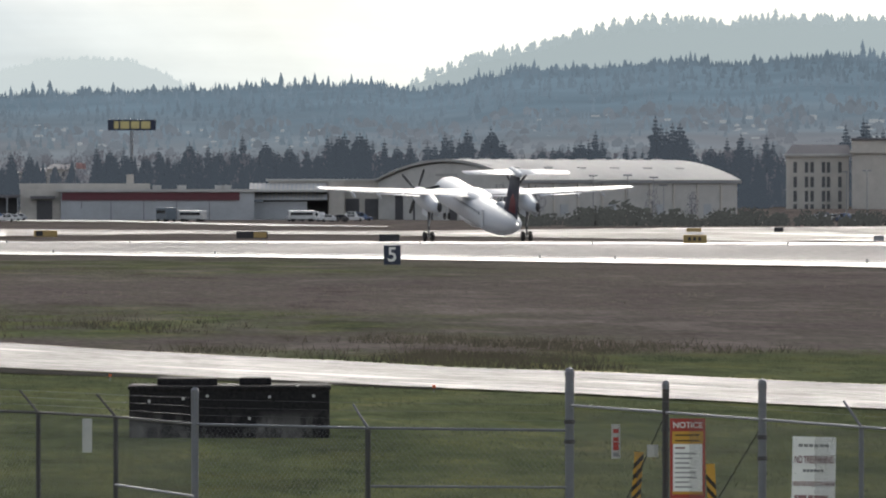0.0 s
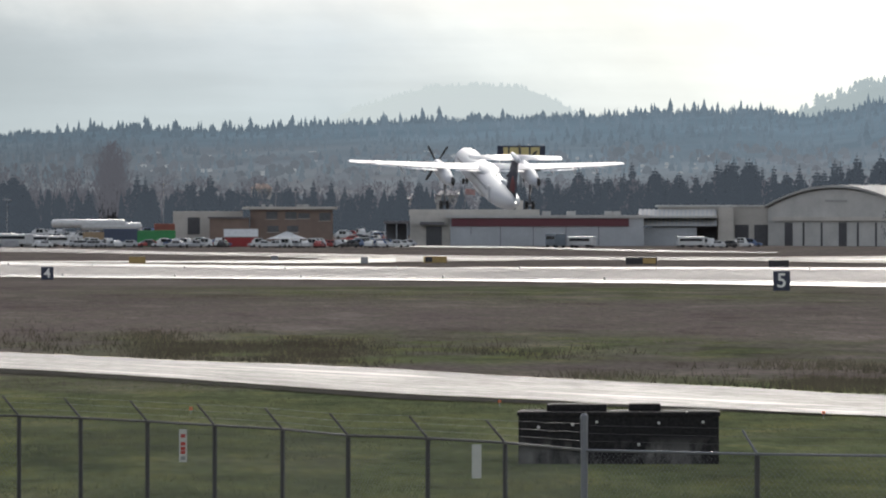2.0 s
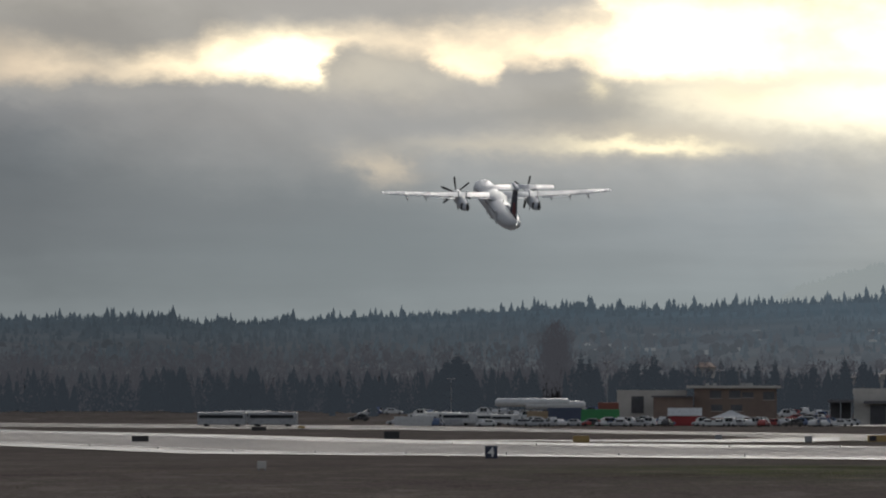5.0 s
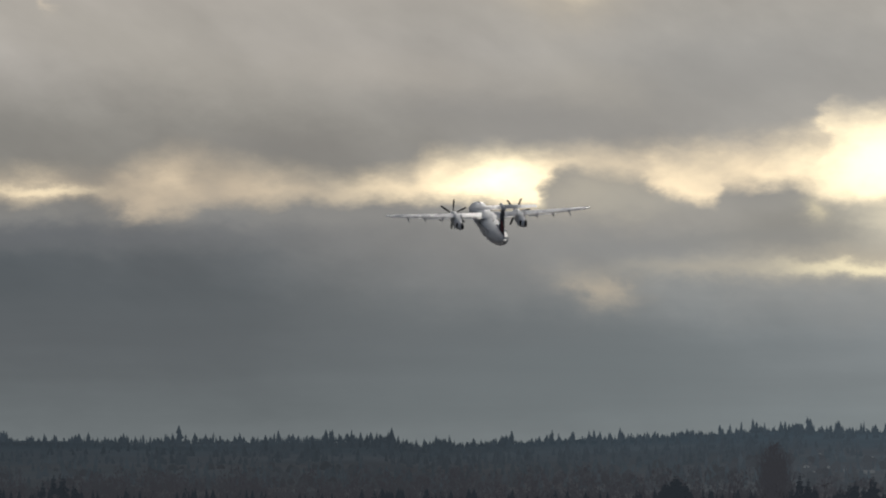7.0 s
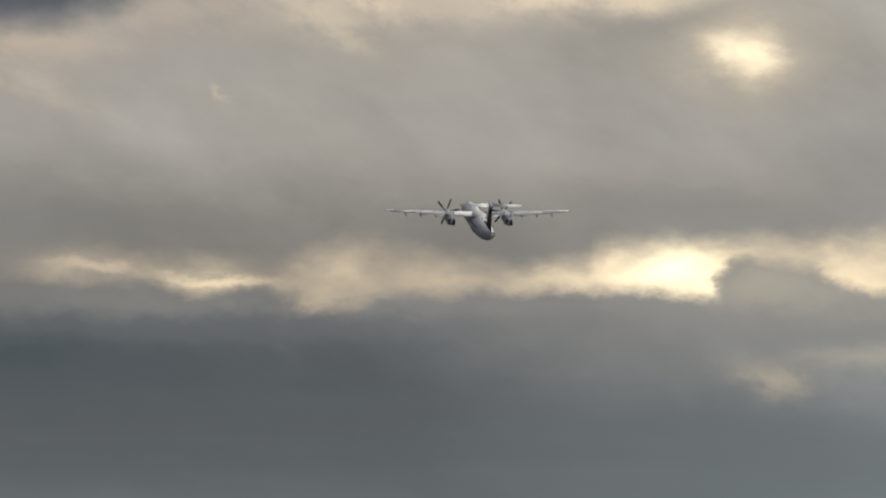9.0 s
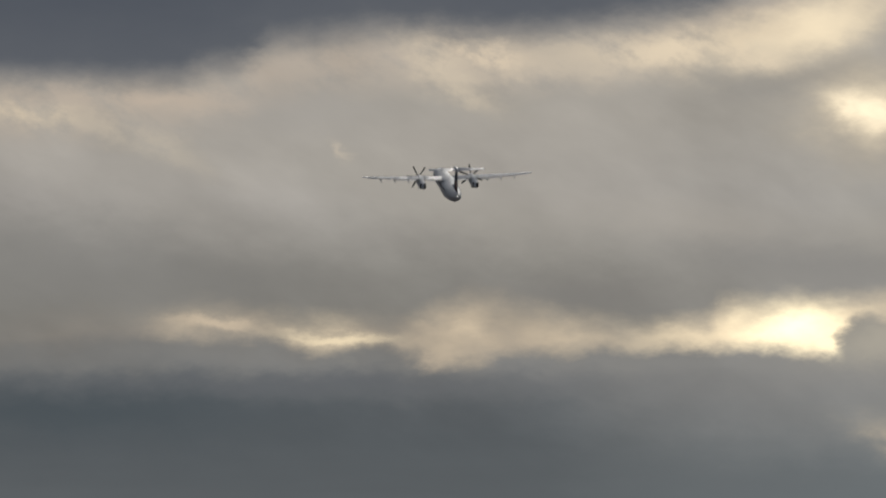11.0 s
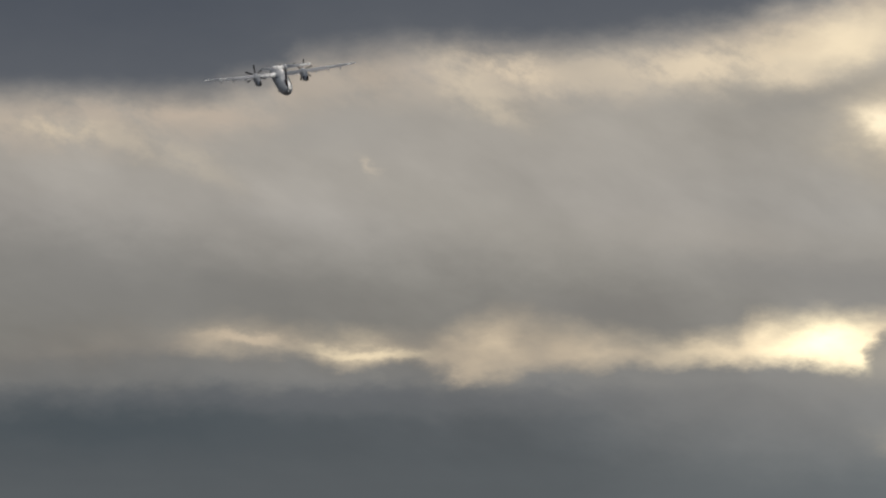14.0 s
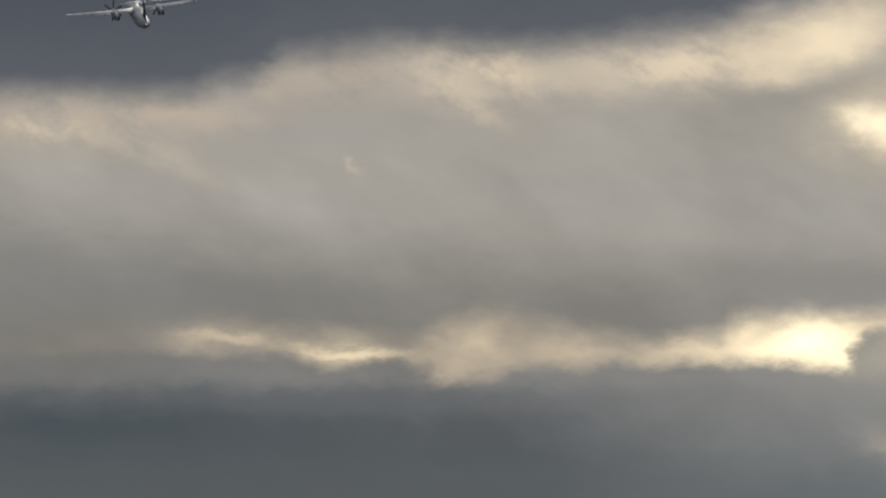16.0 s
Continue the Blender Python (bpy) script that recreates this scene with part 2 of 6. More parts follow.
# bearing, height, half sizes, colour, strength, tilt, raggedness
SKY_SOFT = [(.30, .27, .5, .12, (.122, .139, .145), .75), (-.6, .22, .6, .09, (.085, .095, .102), .5), (-1.2, .13, .45, .10, (.082, .092, .100), .6), (.05, .20, .3, .04, (.115, .126, .132), .5), (-1.15, .075, .42, .055, (.060, .074, .084), .8), (-.75, .03, .5, .022, (.105, .112, .122), .6), (1.25, .01, .38, .055, (1.0, .92, .68), .95), (.9, .0, .12, .03, (.8, .7, .5), .5),
            (-.9, -.15, .25, .05, (.185, .18, .168), .6), (-.28, -.13, .2, .04, (.19, .182, .17), .6), (.06, .05, .3, .09, (.225, .225, .22), .4), (.30, -.045, .09, .035, (.40, .36, .29), .8, -8),
            (.36, -.035, .14, .03, (.36, .335, .285), .7), (.44, .045, .2, .025, (.20, .205, .205), .6), (.64, .015, .12, .055, (.215, .208, .19), .85), (.30, .122, .065, .026, (.37, .325, .26), .9, 14, 1), (.50, .088, .16, .018, (.38, .345, .28), .6),
            (-.03, -.25, .26, .05, (.40, .365, .32), .5, 8), (-.50, -.30, .3, .07, (.37, .345, .30), .4, 14), (.30, -.24, .10, .05, (.42, .385, .33), .45, 10), (.16, -.18, .28, .05, (.225, .218, .208), .6, 6), (.55, -.26, .3, .10, (.225, .22, .21), .6),
            (-1.0, -.30, .2, .06, (.36, .335, .30), .4, 20), (-.2, -.40, .25, .06, (.37, .345, .31), .4, 8), (-1.2, -.19, .3, .09, (.20, .195, .185), .65), (.13, -.515, .14, .03, (.24, .23, .215), .75, -6), (-.75, -.45, .2, .05, (.33, .31, .285), .6)]
SKY_WARM = [(-.22, -.548, .32, .045, (.50, .44, .355), .55, -4, 1), (.14, -.60, .16, .05, (.70, .59, .43), .6, -12), (-1.21, -.442, .075, .018, (.66, .55, .40), .75, 8, 1), (-1.04, -.405, .13, .022, (.48, .42, .335), .6, 22, 1), (-1.04, -.476, .17, .016, (.50, .41, .325), .55, 2, 1), (-.50, -.535, .07, .03, (.60, .51, .39), .75, 30, 1),
            (-.42, -.560, .075, .022, (.76, .62, .45), .9, 12, 1), (-.455, -.480, .055, .022, (.56, .48, .37), .65, 20, 1), (-.30, -.555, .12, .025, (.48, .415, .33), .5, 0, 1), (-.08, -.562, .14, .032, (.72, .60, .44), .9, -6, 1),
            (.05, -.545, .07, .018, (.72, .60, .44), .6, 10, 1), (.16, -.605, .12, .040, (.86, .72, .51), .9, -14), (.03, -.590, .07, .025, (.70, .58, .42), .6, -20, 1), (-.68, -.386, .024, .009, (.52, .45, .36), .55, 38), (-.35, -.60, .25, .02, (.22, .21, .20), .35)]
SKY_BLOBS = [(.130, -.070, .052, .024, (1.55, 1.32, .86), .9), (.19, -.045, .025, .016, (1.2, 1.02, .68), .7, 55), (-.68, -.049, .085, .0085, (.92, .76, .51), .65, 5), (-.90, -.073, .07, .009, (.66, .53, .38), .55, 5), (-.445, -.070, .028, .018, (.74, .60, .42), .35, 20), (.256, -.452, .10, .085, (.55, .46, .33), .6), (.256, -.452, .048, .040, (1.1, .93, .66), .95),
             (.695, -.018, .022, .018, (.52, .46, .33), .85, -30), (.79, .086, .13, .011, (1.05, .92, .6), .9), (.80, .075, .2, .03, (.45, .39, .29), .5), (.82, -.10, .09, .045, (1.45, 1.25, .85), .9), (.94, -.008, .05, .018, (.62, .56, .40), .7), (.60, .035, .16, .022, (.225, .222, .208), .6), (-.675, -.010, .018, .008, (.21, .205, .19), .6, 30)]
M_SKY = sky_material()


def grass_material():
    k = Nodes("field_grass")
    p = k.place()
    big = k.noise(k.scaled(p, (0.028, 0.012, 1)), 1.0, 6, 0.6)
    mid = k.noise(k.scaled(p, (0.16, 0.035, 1)), 1.0, 6, 0.68)
    fine = k.noise(k.scaled(p, (3.5, 0.35, 1)), 1.0, 5, .6)
    sp = k.add("ShaderNodeSeparateXYZ")
    k.put(sp.inputs[0], p)
    px, py = sp.outputs[0], sp.outputs[1]
    wy = k.math("ADD", py, k.math("MULTIPLY", k.math("SUBTRACT", big, .5), 190.0))
    wx = k.math("ADD", px, k.math("MULTIPLY", k.math("SUBTRACT", mid, .5), 26.0))

    def window(v, a, b, soft):
        """1 between a and b, falling off over soft."""
        lo, hi = k.add("ShaderNodeMapRange", interpolation_type="SMOOTHSTEP"), k.add("ShaderNodeMapRange", interpolation_type="SMOOTHSTEP")
        for n, c, sgn in ((lo, a, 1), (hi, b, -1)):
            k.put(n.inputs[0], v)
            n.inputs[1].default_value, n.inputs[2].default_value = c - sgn * soft, c + sgn * soft
        return k.math("MULTIPLY", lo.outputs[0], hi.outputs[0])
    # mown green inside the fence; beyond the road dead brown turf with two greener swathes
    near = window(wy, -9000, 330, 22)
    swathe = k.math("MULTIPLY", window(wy, 372, 468, 26), window(wx, -6, 26, 10))
    swathe2 = k.math("MULTIPLY", window(wy, 610, 760, 40), k.math("MULTIPLY", window(wx, -4, 40, 14), .9))
    tuft = k.add("ShaderNodeSeparateColor")
    k.put(tuft.inputs[0], k.ramp(k.noise(k.scaled(p, (.22, .05, 1)), 1.0, 6, .65), [(.42, .45), (.54, 1.0)]))
    lush = k.math("MAXIMUM", near, k.math("MULTIPLY", k.math("MAXIMUM", swathe, swathe2), tuft.outputs[0]))
    green = k.ramp(mid, [(0.3, (.082, .088, .052)), (0.45, (.110, .126, .066)), (0.56, (.138, .150, .080)), (0.7, (.184, .176, .110))])
    brown = k.ramp(mid, [(0.32, (.112, .092, .082)), (0.46, (.176, .144, .130)), (0.52, (.150, .132, .108)), (0.58, (.196, .162, .146)), (0.70, (.245, .205, .180))])
    blotch = k.noise(k.scaled(p, (.45, .10, 1)), 1.0, 4, .6)
    green = k.mix(1.0, green, k.ramp(blotch, [(.36, (.72, .74, .78)), (.50, 1.0), (.64, (1.28, 1.16, 1.02))]), "MULTIPLY")
    col = k.mix(lush, brown, green)
    col = k.mix(1.0, col, k.ramp(big, [(0.35, 0.88), (0.65, 1.10)]), "MULTIPLY")
    col = k.mix(1.0, col, k.ramp(fine, [(0.3, 0.76), (0.7, 1.2)]), "MULTIPLY")
    d = k.add("ShaderNodeBsdfDiffuse")
    k.put(d.inputs[0], col)
    d.inputs[1].default_value = .8
    k.t.links.new(d.outputs[0], k.out.inputs[0])
    return k.mat


def wet_material(name, base, gloss=(.40, .85)):
    k = Nodes(name)
    p = k.place()
    a = k.noise(k.scaled(p, (0.05, 0.012, 1)), 1.0, 6, 0.6)
    b = k.noise(k.scaled(p, (1.5, 0.3, 1)), 1.0, 5)
    col = k.ramp(b, [(0.3, tuple(c * .75 for c in base)), (0.7, tuple(c * 1.2 for c in base))])
    r = k.ramp(a, [(0.35, gloss[0]), (0.65, gloss[1])])
    return k.surface(col, r, 0, b, 0.012, spec=gloss[2] if len(gloss) > 2 else .15)


M_GRASS = grass_material()
M_RUNWAY = wet_material("wet_runway_concrete", (.31, .29, .275), (.75, 1.0, .12))
M_SHOULDER = wet_material("wet_shoulder_asphalt", (.10, .10, .10), (.30, .55, .22))


def road_material():
    """Wet asphalt with wheel tracks and puddled streaks along it."""
    k = Nodes("wet_road_asphalt")
    uv = k.add("ShaderNodeUVMap")
    uv.uv_map = "UVMap"
    a = k.noise(k.scaled(uv.outputs[0], (.014, 7.0, 1)), 1.5, 5, .6)
    b = k.noise(k.scaled(k.place(), (2, .6, 1)), 1.0, 4)
    r = k.ramp(a, [(.38, .44), (.47, .80), (.52, .48), (.59, .82), (.66, .50)])
    col = k.ramp(b, [(.3, (.05, .05, .052)), (.7, (.10, .10, .10))])
    return k.surface(col, r, 0, b, .01, spec=.095)


M_ROAD = road_material()
M_VERGE = plain("dark_damp_gravel", (.060, .057, .05), 1.0, vary=.35, scale=.4, spec=0.0)


def taxi_material():
    """Old concrete taxiway: long puddled streaks between drier lanes."""
    k = Nodes("streaked_taxiway_concrete")
    uv = k.add("ShaderNodeUVMap")
    uv.uv_map = "UVMap"
    a = k.noise(k.scaled(uv.outputs[0], (.035, 4.5, 1)), 1.4, 5, .6)
    b = k.noise(k.scaled(k.place(), (.8, .1, 1)), 1.0, 4)
    r = k.ramp(a, [(.40, .35), (.50, .80), (.57, .62), (.66, .40)])
    col = k.ramp(b, [(.3, (.14, .125, .115)), (.7, (.22, .20, .185))])
    return k.surface(col, r, 0, b, .01, spec=.11)


M_TAXI = taxi_material()
M_PAINT = plain("road_paint", (.75, .75, .72), .4, vary=.3)


# ---------------------------------------------------------------- mesh helpers
def mesh_object(name, bm, material, parent=None, label="", smooth=False):
    data = bpy.data.meshes.new(name)
    bm.to_mesh(data)
    bm.free()
    if smooth:
        for f in data.polygons:
            f.use_smooth = True
    for m in (material if isinstance(material, (list, tuple)) else [material]):
        data.materials.append(m)
    ob = new(name, data)
    if parent is not None:
        ob.parent = parent
    if label:
        ob["label"] = label
    return ob


def part(name, bm, material, parent, label="", smooth=False):
    return mesh_object(name, bm, material, parent, label, smooth)


def thing(name, m, label, category, group="", kind=""):
    ob = new(name)
    ob.empty_display_size = 0.3
    ob.matrix_world = m
    return tagged(ob, label, category, group, kind)


def box(bm, x0, x1, y0, y1, z0, z1, bevel=0.0, mat=0):
    r = bmesh.ops.create_cube(bm, size=1)
    vs = r["verts"]
    for v in vs:
        v.co = Vector(((x0 + x1) / 2 + v.co.x * (x1 - x0), (y0 + y1) / 2 + v.co.y * (y1 - y0), (z0 + z1) / 2 + v.co.z * (z1 - z0)))
    faces = {f for v in vs for f in v.link_faces}
    for f in faces:
        f.material_index = mat
    if bevel:
        edges = list({e for v in vs for e in v.link_edges})
        bmesh.ops.bevel(bm, geom=edges, offset=bevel, segments=2, affect="EDGES", profile=0.6)
    return bm


def bm_box(x0, x1, y0, y1, z0, z1, bevel=0.0):
    return box(bmesh.new(), x0, x1, y0, y1, z0, z1, bevel)


def tube(bm, a, b, ra, rb=None, seg=8, caps=True):
    a, b = Vector(a), Vector(b)
    rb = ra if rb is None else rb
    q = (b - a).to_track_quat("Z", "Y").to_matrix()
    rings = []
    for c, r in ((a, ra), (b, rb)):
        rings.append([bm.verts.new(c + q @ Vector((r * math.cos(i * math.tau / seg), r * math.sin(i * math.tau / seg), 0))) for i in range(seg)])
    for i in range(seg):
        j = (i + 1) % seg
        bm.faces.new((rings[0][i], rings[0][j], rings[1][j], rings[1][i]))
    if caps:
        bm.faces.new(rings[0][::-1])
        bm.faces.new(rings[1])
    return bm


def bm_tube(a, b, ra, rb=None, seg=8):
    return tube(bmesh.new(), a, b, ra, rb, seg)


def loft(bm, rings, close=True):
    """Joins rings of points to a skin."""
    vs = [[bm.verts.new(p) for p in ring] for ring in rings]
    n = len(vs[0])
    for r0, r1 in zip(vs, vs[1:]):
        for i in range(n):
            j = (i + 1) % n
            bm.faces.new((r0[i], r0[j], r1[j], r1[i]))
    if close:
        bm.faces.new(vs[0][::-1])
        bm.faces.new(vs[-1])
    bmesh.ops.recalc_face_normals(bm, faces=bm.faces)
    return bm


# ---------------------------------------------------------------- sky and ground
def build_sky():
    bm = bmesh.new()
    uv = bm.loops.layers.uv.new("UVMap")
    nx, ny, r = 48, 14, 4850
    xs = [-14000 + 28000 * i / nx for i in range(nx + 1)]
    ys = [620 - 4100 * j / ny for j in range(ny + 1)]
    grid = [[bm.verts.new(spot(x, y, r)) for x in xs] for y in ys]
    for j in range(ny):
        for i in range(nx):
            f = bm.faces.new((grid[j][i], grid[j][i + 1], grid[j + 1][i + 1], grid[j + 1][i]))
            for lp, (a, b) in zip(f.loops, ((i, j), (i + 1, j), (i + 1, j + 1), (i, j + 1))):
                lp[uv].uv = (xs[a] / 1000, ys[b] / 1000)
    ob = mesh_object("backdrop", bm, M_SKY)
    tagged(ob, "broken grey winter overcast with warm glowing rifts", "sky", kind="structure")


def build_ground():
    bm = bmesh.new()
    xs = [-6000, -2000, -1000] + [-700 + 20 * i for i in range(71)] + [1000, 2000, 6000]
    ys = sorted({y for y, _ in LAND} | {-300, 0, 100, 200, 300, 3000, 4900} | {20 * i for i in range(10, 110)})
    ys = [y for y in ys if y <= 4900]
    grid = [[bm.verts.new((x, y, land(y, x))) for x in xs] for y in ys]
    for a, b in zip(grid, grid[1:]):
        for i in range(len(xs) - 1):
            bm.faces.new((a[i], a[i + 1], b[i + 1], b[i]))
    tagged(mesh_object("ground", bm, M_GRASS), "flat winter airfield of green and brown grass", "ground", kind="structure")


def strip(name, line, halves, lift, material, label, category="runway", step=8.0):
    """A ribbon along a bent line of (x, y, left width, right width), draped on the land."""
    pts = []
    for (p, q) in zip(line, line[1:]):
        n = max(1, int(math.dist(p[:2], q[:2]) / step))
        pts += [[p[c] + (q[c] - p[c]) * i / n for c in range(len(p))] for i in range(n)]
    pts.append(list(line[-1]))
    bm = bmesh.new()
    rows = []
    for i, p in enumerate(pts):
        a, b = pts[max(0, i - 1)], pts[min(len(pts) - 1, i + 1)]
        d = Vector((b[0] - a[0], b[1] - a[1], 0)).normalized()
        nrm = Vector((d.y, -d.x, 0))
        row = []
        for k in range(5):
            w = halves[0] + (halves[1] - halves[0]) * k / 4
            v = Vector((p[0], p[1], 0)) + nrm * w
            v.z = land(v.y, v.x) + lift
            row.append(bm.verts.new(v))
        rows.append(row)
    for r0, r1 in zip(rows, rows[1:]):
        for k in range(4):
            bm.faces.new((r0[k], r0[k + 1], r1[k + 1], r1[k]))
    bmesh.ops.recalc_face_normals(bm, faces=bm.faces)
    return tagged(mesh_object(name, bm, material), label, category, kind="structure")


def runway_point(s, q):
    """s metres along the runway past sign 5, q metres to its far side."""
    p = SIGN5 + RW_DIR * s + RW_SIDE * q
    return Vector((p.x, p.y, land(p.y, p.x)))


ROAD_FAR = [(-900, 750), (0, 754), (130, 757), (330, 767), (530, 775), (730, 786), (930, 792), (1130, 801), (1330, 814), (1506, 823), (1706, 833), (1906, 844), (2106, 851), (2306, 859), (2506, 869), (2674, 876), (3400, 915)]
ROAD_NEAR = [(-900, 777), (0, 784), (130, 788), (330, 795), (530, 805), (730, 818), (930, 832), (1130, 846), (1330, 855), (1506, 863), (1706, 873), (1906, 883), (2106, 891), (2306, 901), (2506, 911), (2674, 918), (3400, 955)]


def build_strips():
    a, b = runway_point(-760, 0), runway_point(2600, 0)
    line = [(a.x, a.y), (b.x, b.y)]
    strip("runway", line, (9, 63), 0.13, M_RUNWAY, "wet concrete runway shining under a grey sky")
    strip("runway_shoulder", line, (-3, 8.9), 0.12, M_SHOULDER, "wet smooth runway shoulder", "shoulder")
    strip("runway_shoulder", line, (63.1, 80), 0.12, M_SHOULDER, "wet smooth runway shoulder", "shoulder")
    strip("runway_edge_line", line, (10.5, 11.4), 0.16, M_PAINT, "white painted runway edge line", "line")
    strip("runway_edge_line", line, (60, 60.9), 0.16, M_PAINT, "white painted runway edge line", "line")
    ribbon("service_road", ((950, 578), (1106, 580.5), (1306, 582), (1506, 587.5), (1706, 591), (1800, 592.5)), ((950, 579.5), (1106, 583.5), (1306, 585), (1506, 590), (1706, 593), (1800, 593.5)), .10, M_SHOULDER, "wet narrow service road before the hangars", "road")
    # perimeter road inside the fence, its two edges read by bearing and dip
    ribbon("road", ROAD_FAR, ROAD_NEAR, .05, M_ROAD, "wet asphalt perimeter road bending across the grass", "road")
    ribbon("taxiway", ((-600, 574), (130, 581), (330, 582.5), (530, 587), (730, 591), (880, 593.5), (1130, 597.5), (1406, 600), (1706, 602), (1906, 600.5), (2156, 597), (2406, 594.5), (2674, 593), (3400, 590)),
           ((-600, 583), (130, 589), (330, 590.5), (530, 593.5), (730, 597), (880, 600), (1130, 610), (1406, 606.5), (1706, 607.5), (1906, 611), (2156, 614), (2406, 618), (2674, 620), (3400, 626)), .10, M_TAXI, "wet streaked taxiway beyond the runway", "taxiway")
    ribbon("taxiway_link", ((420, 609.3), (700, 608.6), (900, 607.8), (1030, 606), (1125, 603)), ((420, 610.2), (700, 611.6), (900, 612.6), (1030, 612.2), (1125, 610.5)), .13, M_SHOULDER, "wet link between runway and taxiway", "taxiway")
    ribbon("road_verge", [(x, y - 1) for x, y in ROAD_NEAR if x < 2000], [(x, y + max(.5, min(8, (1900 - x) / 90))) for x, y in ROAD_NEAR if x < 2000], .03, M_VERGE, "dark damp gravel verge of the road", "verge")


def ribbon(name, far_edge, near_edge, lift, material, label, category):
    """A bent strip of paving between two edges given by bearing and dip."""
    far = [on_land(x, y) for x, y in far_edge]
    near = [on_land(x, y) for x, y in near_edge]
    bm = bmesh.new()
    uv = bm.loops.layers.uv.new("UVMap")
    rows = []
    for f, n, f2, n2 in zip(far, near, far[1:], near[1:]):
        for i in range(12):
            u = i / 12
            p, q = f.lerp(f2, u), n.lerp(n2, u)
            row = []
            for k in range(9):
                v = q.lerp(p, k / 8)
                v.z = land(v.y, v.x) + lift
                row.append(bm.verts.new(v))
            rows.append(row)
    for j, (r0, r1) in enumerate(zip(rows, rows[1:])):
        for k in range(8):
            fc = bm.faces.new((r0[k], r1[k], r1[k + 1], r0[k + 1]))
            for lp, (u, v) in zip(fc.loops, ((j, k), (j + 1, k), (j + 1, k + 1), (j, k + 1))):
                lp[uv].uv = (u, v / 8)
    bmesh.ops.recalc_face_normals(bm, faces=bm.faces)
    tagged(mesh_object(name, bm, material), label, category, kind="structure")


# ---------------------------------------------------------------- hills and woods
RIDGE = [(-3200, 400), (-755, 392), (-355, 392), (-215, 388), (-100, 386), (0, 398), (105, 394), (200, 392), (400, 384), (535, 377), (640, 368), (740, 372), (860, 372), (1000, 362),
         (1150, 356), (1400, 350), (1556, 344), (1690, 338), (1756, 338), (1836, 350), (1936, 336), (2036, 310), (2156, 313), (2300, 298), (2406, 304), (2526, 290), (2674, 290), (4200, 280)]


def along(profile, x):
    for (a, ya), (b, yb) in zip(profile, profile[1:]):
        if x <= b:
            return ya + (yb - ya) * (x - a) / (b - a)
    return profile[-1][1]


def conifer(bm, base, h, r, rng, seg=5, tiers=3):
    """A small far conifer: ragged tiers of boughs."""
    for i in range(tiers):
        z0 = h * (0.08 + 0.75 * i / tiers)
        z1 = h * min(1.0, (0.50 + 0.62 * i / tiers))
        rr = r * (1 - 0.78 * i / tiers)
        off = Vector((rng.uniform(-.1, .1) * r, rng.uniform(-.1, .1) * r, 0))
        top = bm.verts.new(base + off + Vector((0, 0, z1)))
        a0 = rng.uniform(0, 6)
        ring = [bm.verts.new(base + off + Vector((rr * rng.uniform(.65, 1.2) * math.cos(a0 + math.tau * s / seg), rr * rng.uniform(.65, 1.2) * math.sin(a0 + math.tau * s / seg), z0 + rng.uniform(-.05, .05) * h))) for s in range(seg)]
        for s in range(seg):
            bm.faces.new((ring[s], ring[(s + 1) % seg], top))


def hill(name, profile, d0, d1, y0, material, x0, x1, label, rough=1.0):
    """A hillside that climbs from the dip y0 at d0 to the profile at d1."""
    bm = bmesh.new()
    nx, ny = 160, 10
    grid = []
    for j in range(ny + 1):
        u = j / ny
        row = []
        for i in range(nx + 1):
            x = x0 + (x1 - x0) * i / nx
            y = y0 + (along(profile, x) - y0) * u
            p = spot(x, y, d0 + (d1 - d0) * u)
            p.z += rough * (noise.noise(p * 0.006) * 3 + noise.noise(p * 0.03)) * u
            row.append(bm.verts.new(p))
        grid.append(row)
    back = [bm.verts.new((v.co.x * 1.02, v.co.y * 1.02, 0)) for v in grid[-1]]
    grid.append(back)
    for r0, r1 in zip(grid, grid[1:]):
        for i in range(nx):
            bm.faces.new((r0[i], r0[i + 1], r1[i + 1], r1[i]))
    return tagged(mesh_object(name, bm, material, smooth=True), label, "hill", kind="structure")


# the second colour is distance haze, painted in as a glow
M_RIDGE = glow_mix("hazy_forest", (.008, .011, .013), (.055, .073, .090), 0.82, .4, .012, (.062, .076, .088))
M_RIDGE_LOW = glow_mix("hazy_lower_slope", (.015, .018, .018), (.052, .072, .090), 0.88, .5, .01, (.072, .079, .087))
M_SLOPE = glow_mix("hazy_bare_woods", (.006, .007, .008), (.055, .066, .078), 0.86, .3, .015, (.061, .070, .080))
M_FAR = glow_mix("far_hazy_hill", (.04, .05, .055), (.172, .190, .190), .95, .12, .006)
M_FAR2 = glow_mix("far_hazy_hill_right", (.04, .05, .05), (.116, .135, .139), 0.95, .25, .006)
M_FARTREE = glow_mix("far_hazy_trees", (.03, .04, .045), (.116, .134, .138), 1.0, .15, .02)


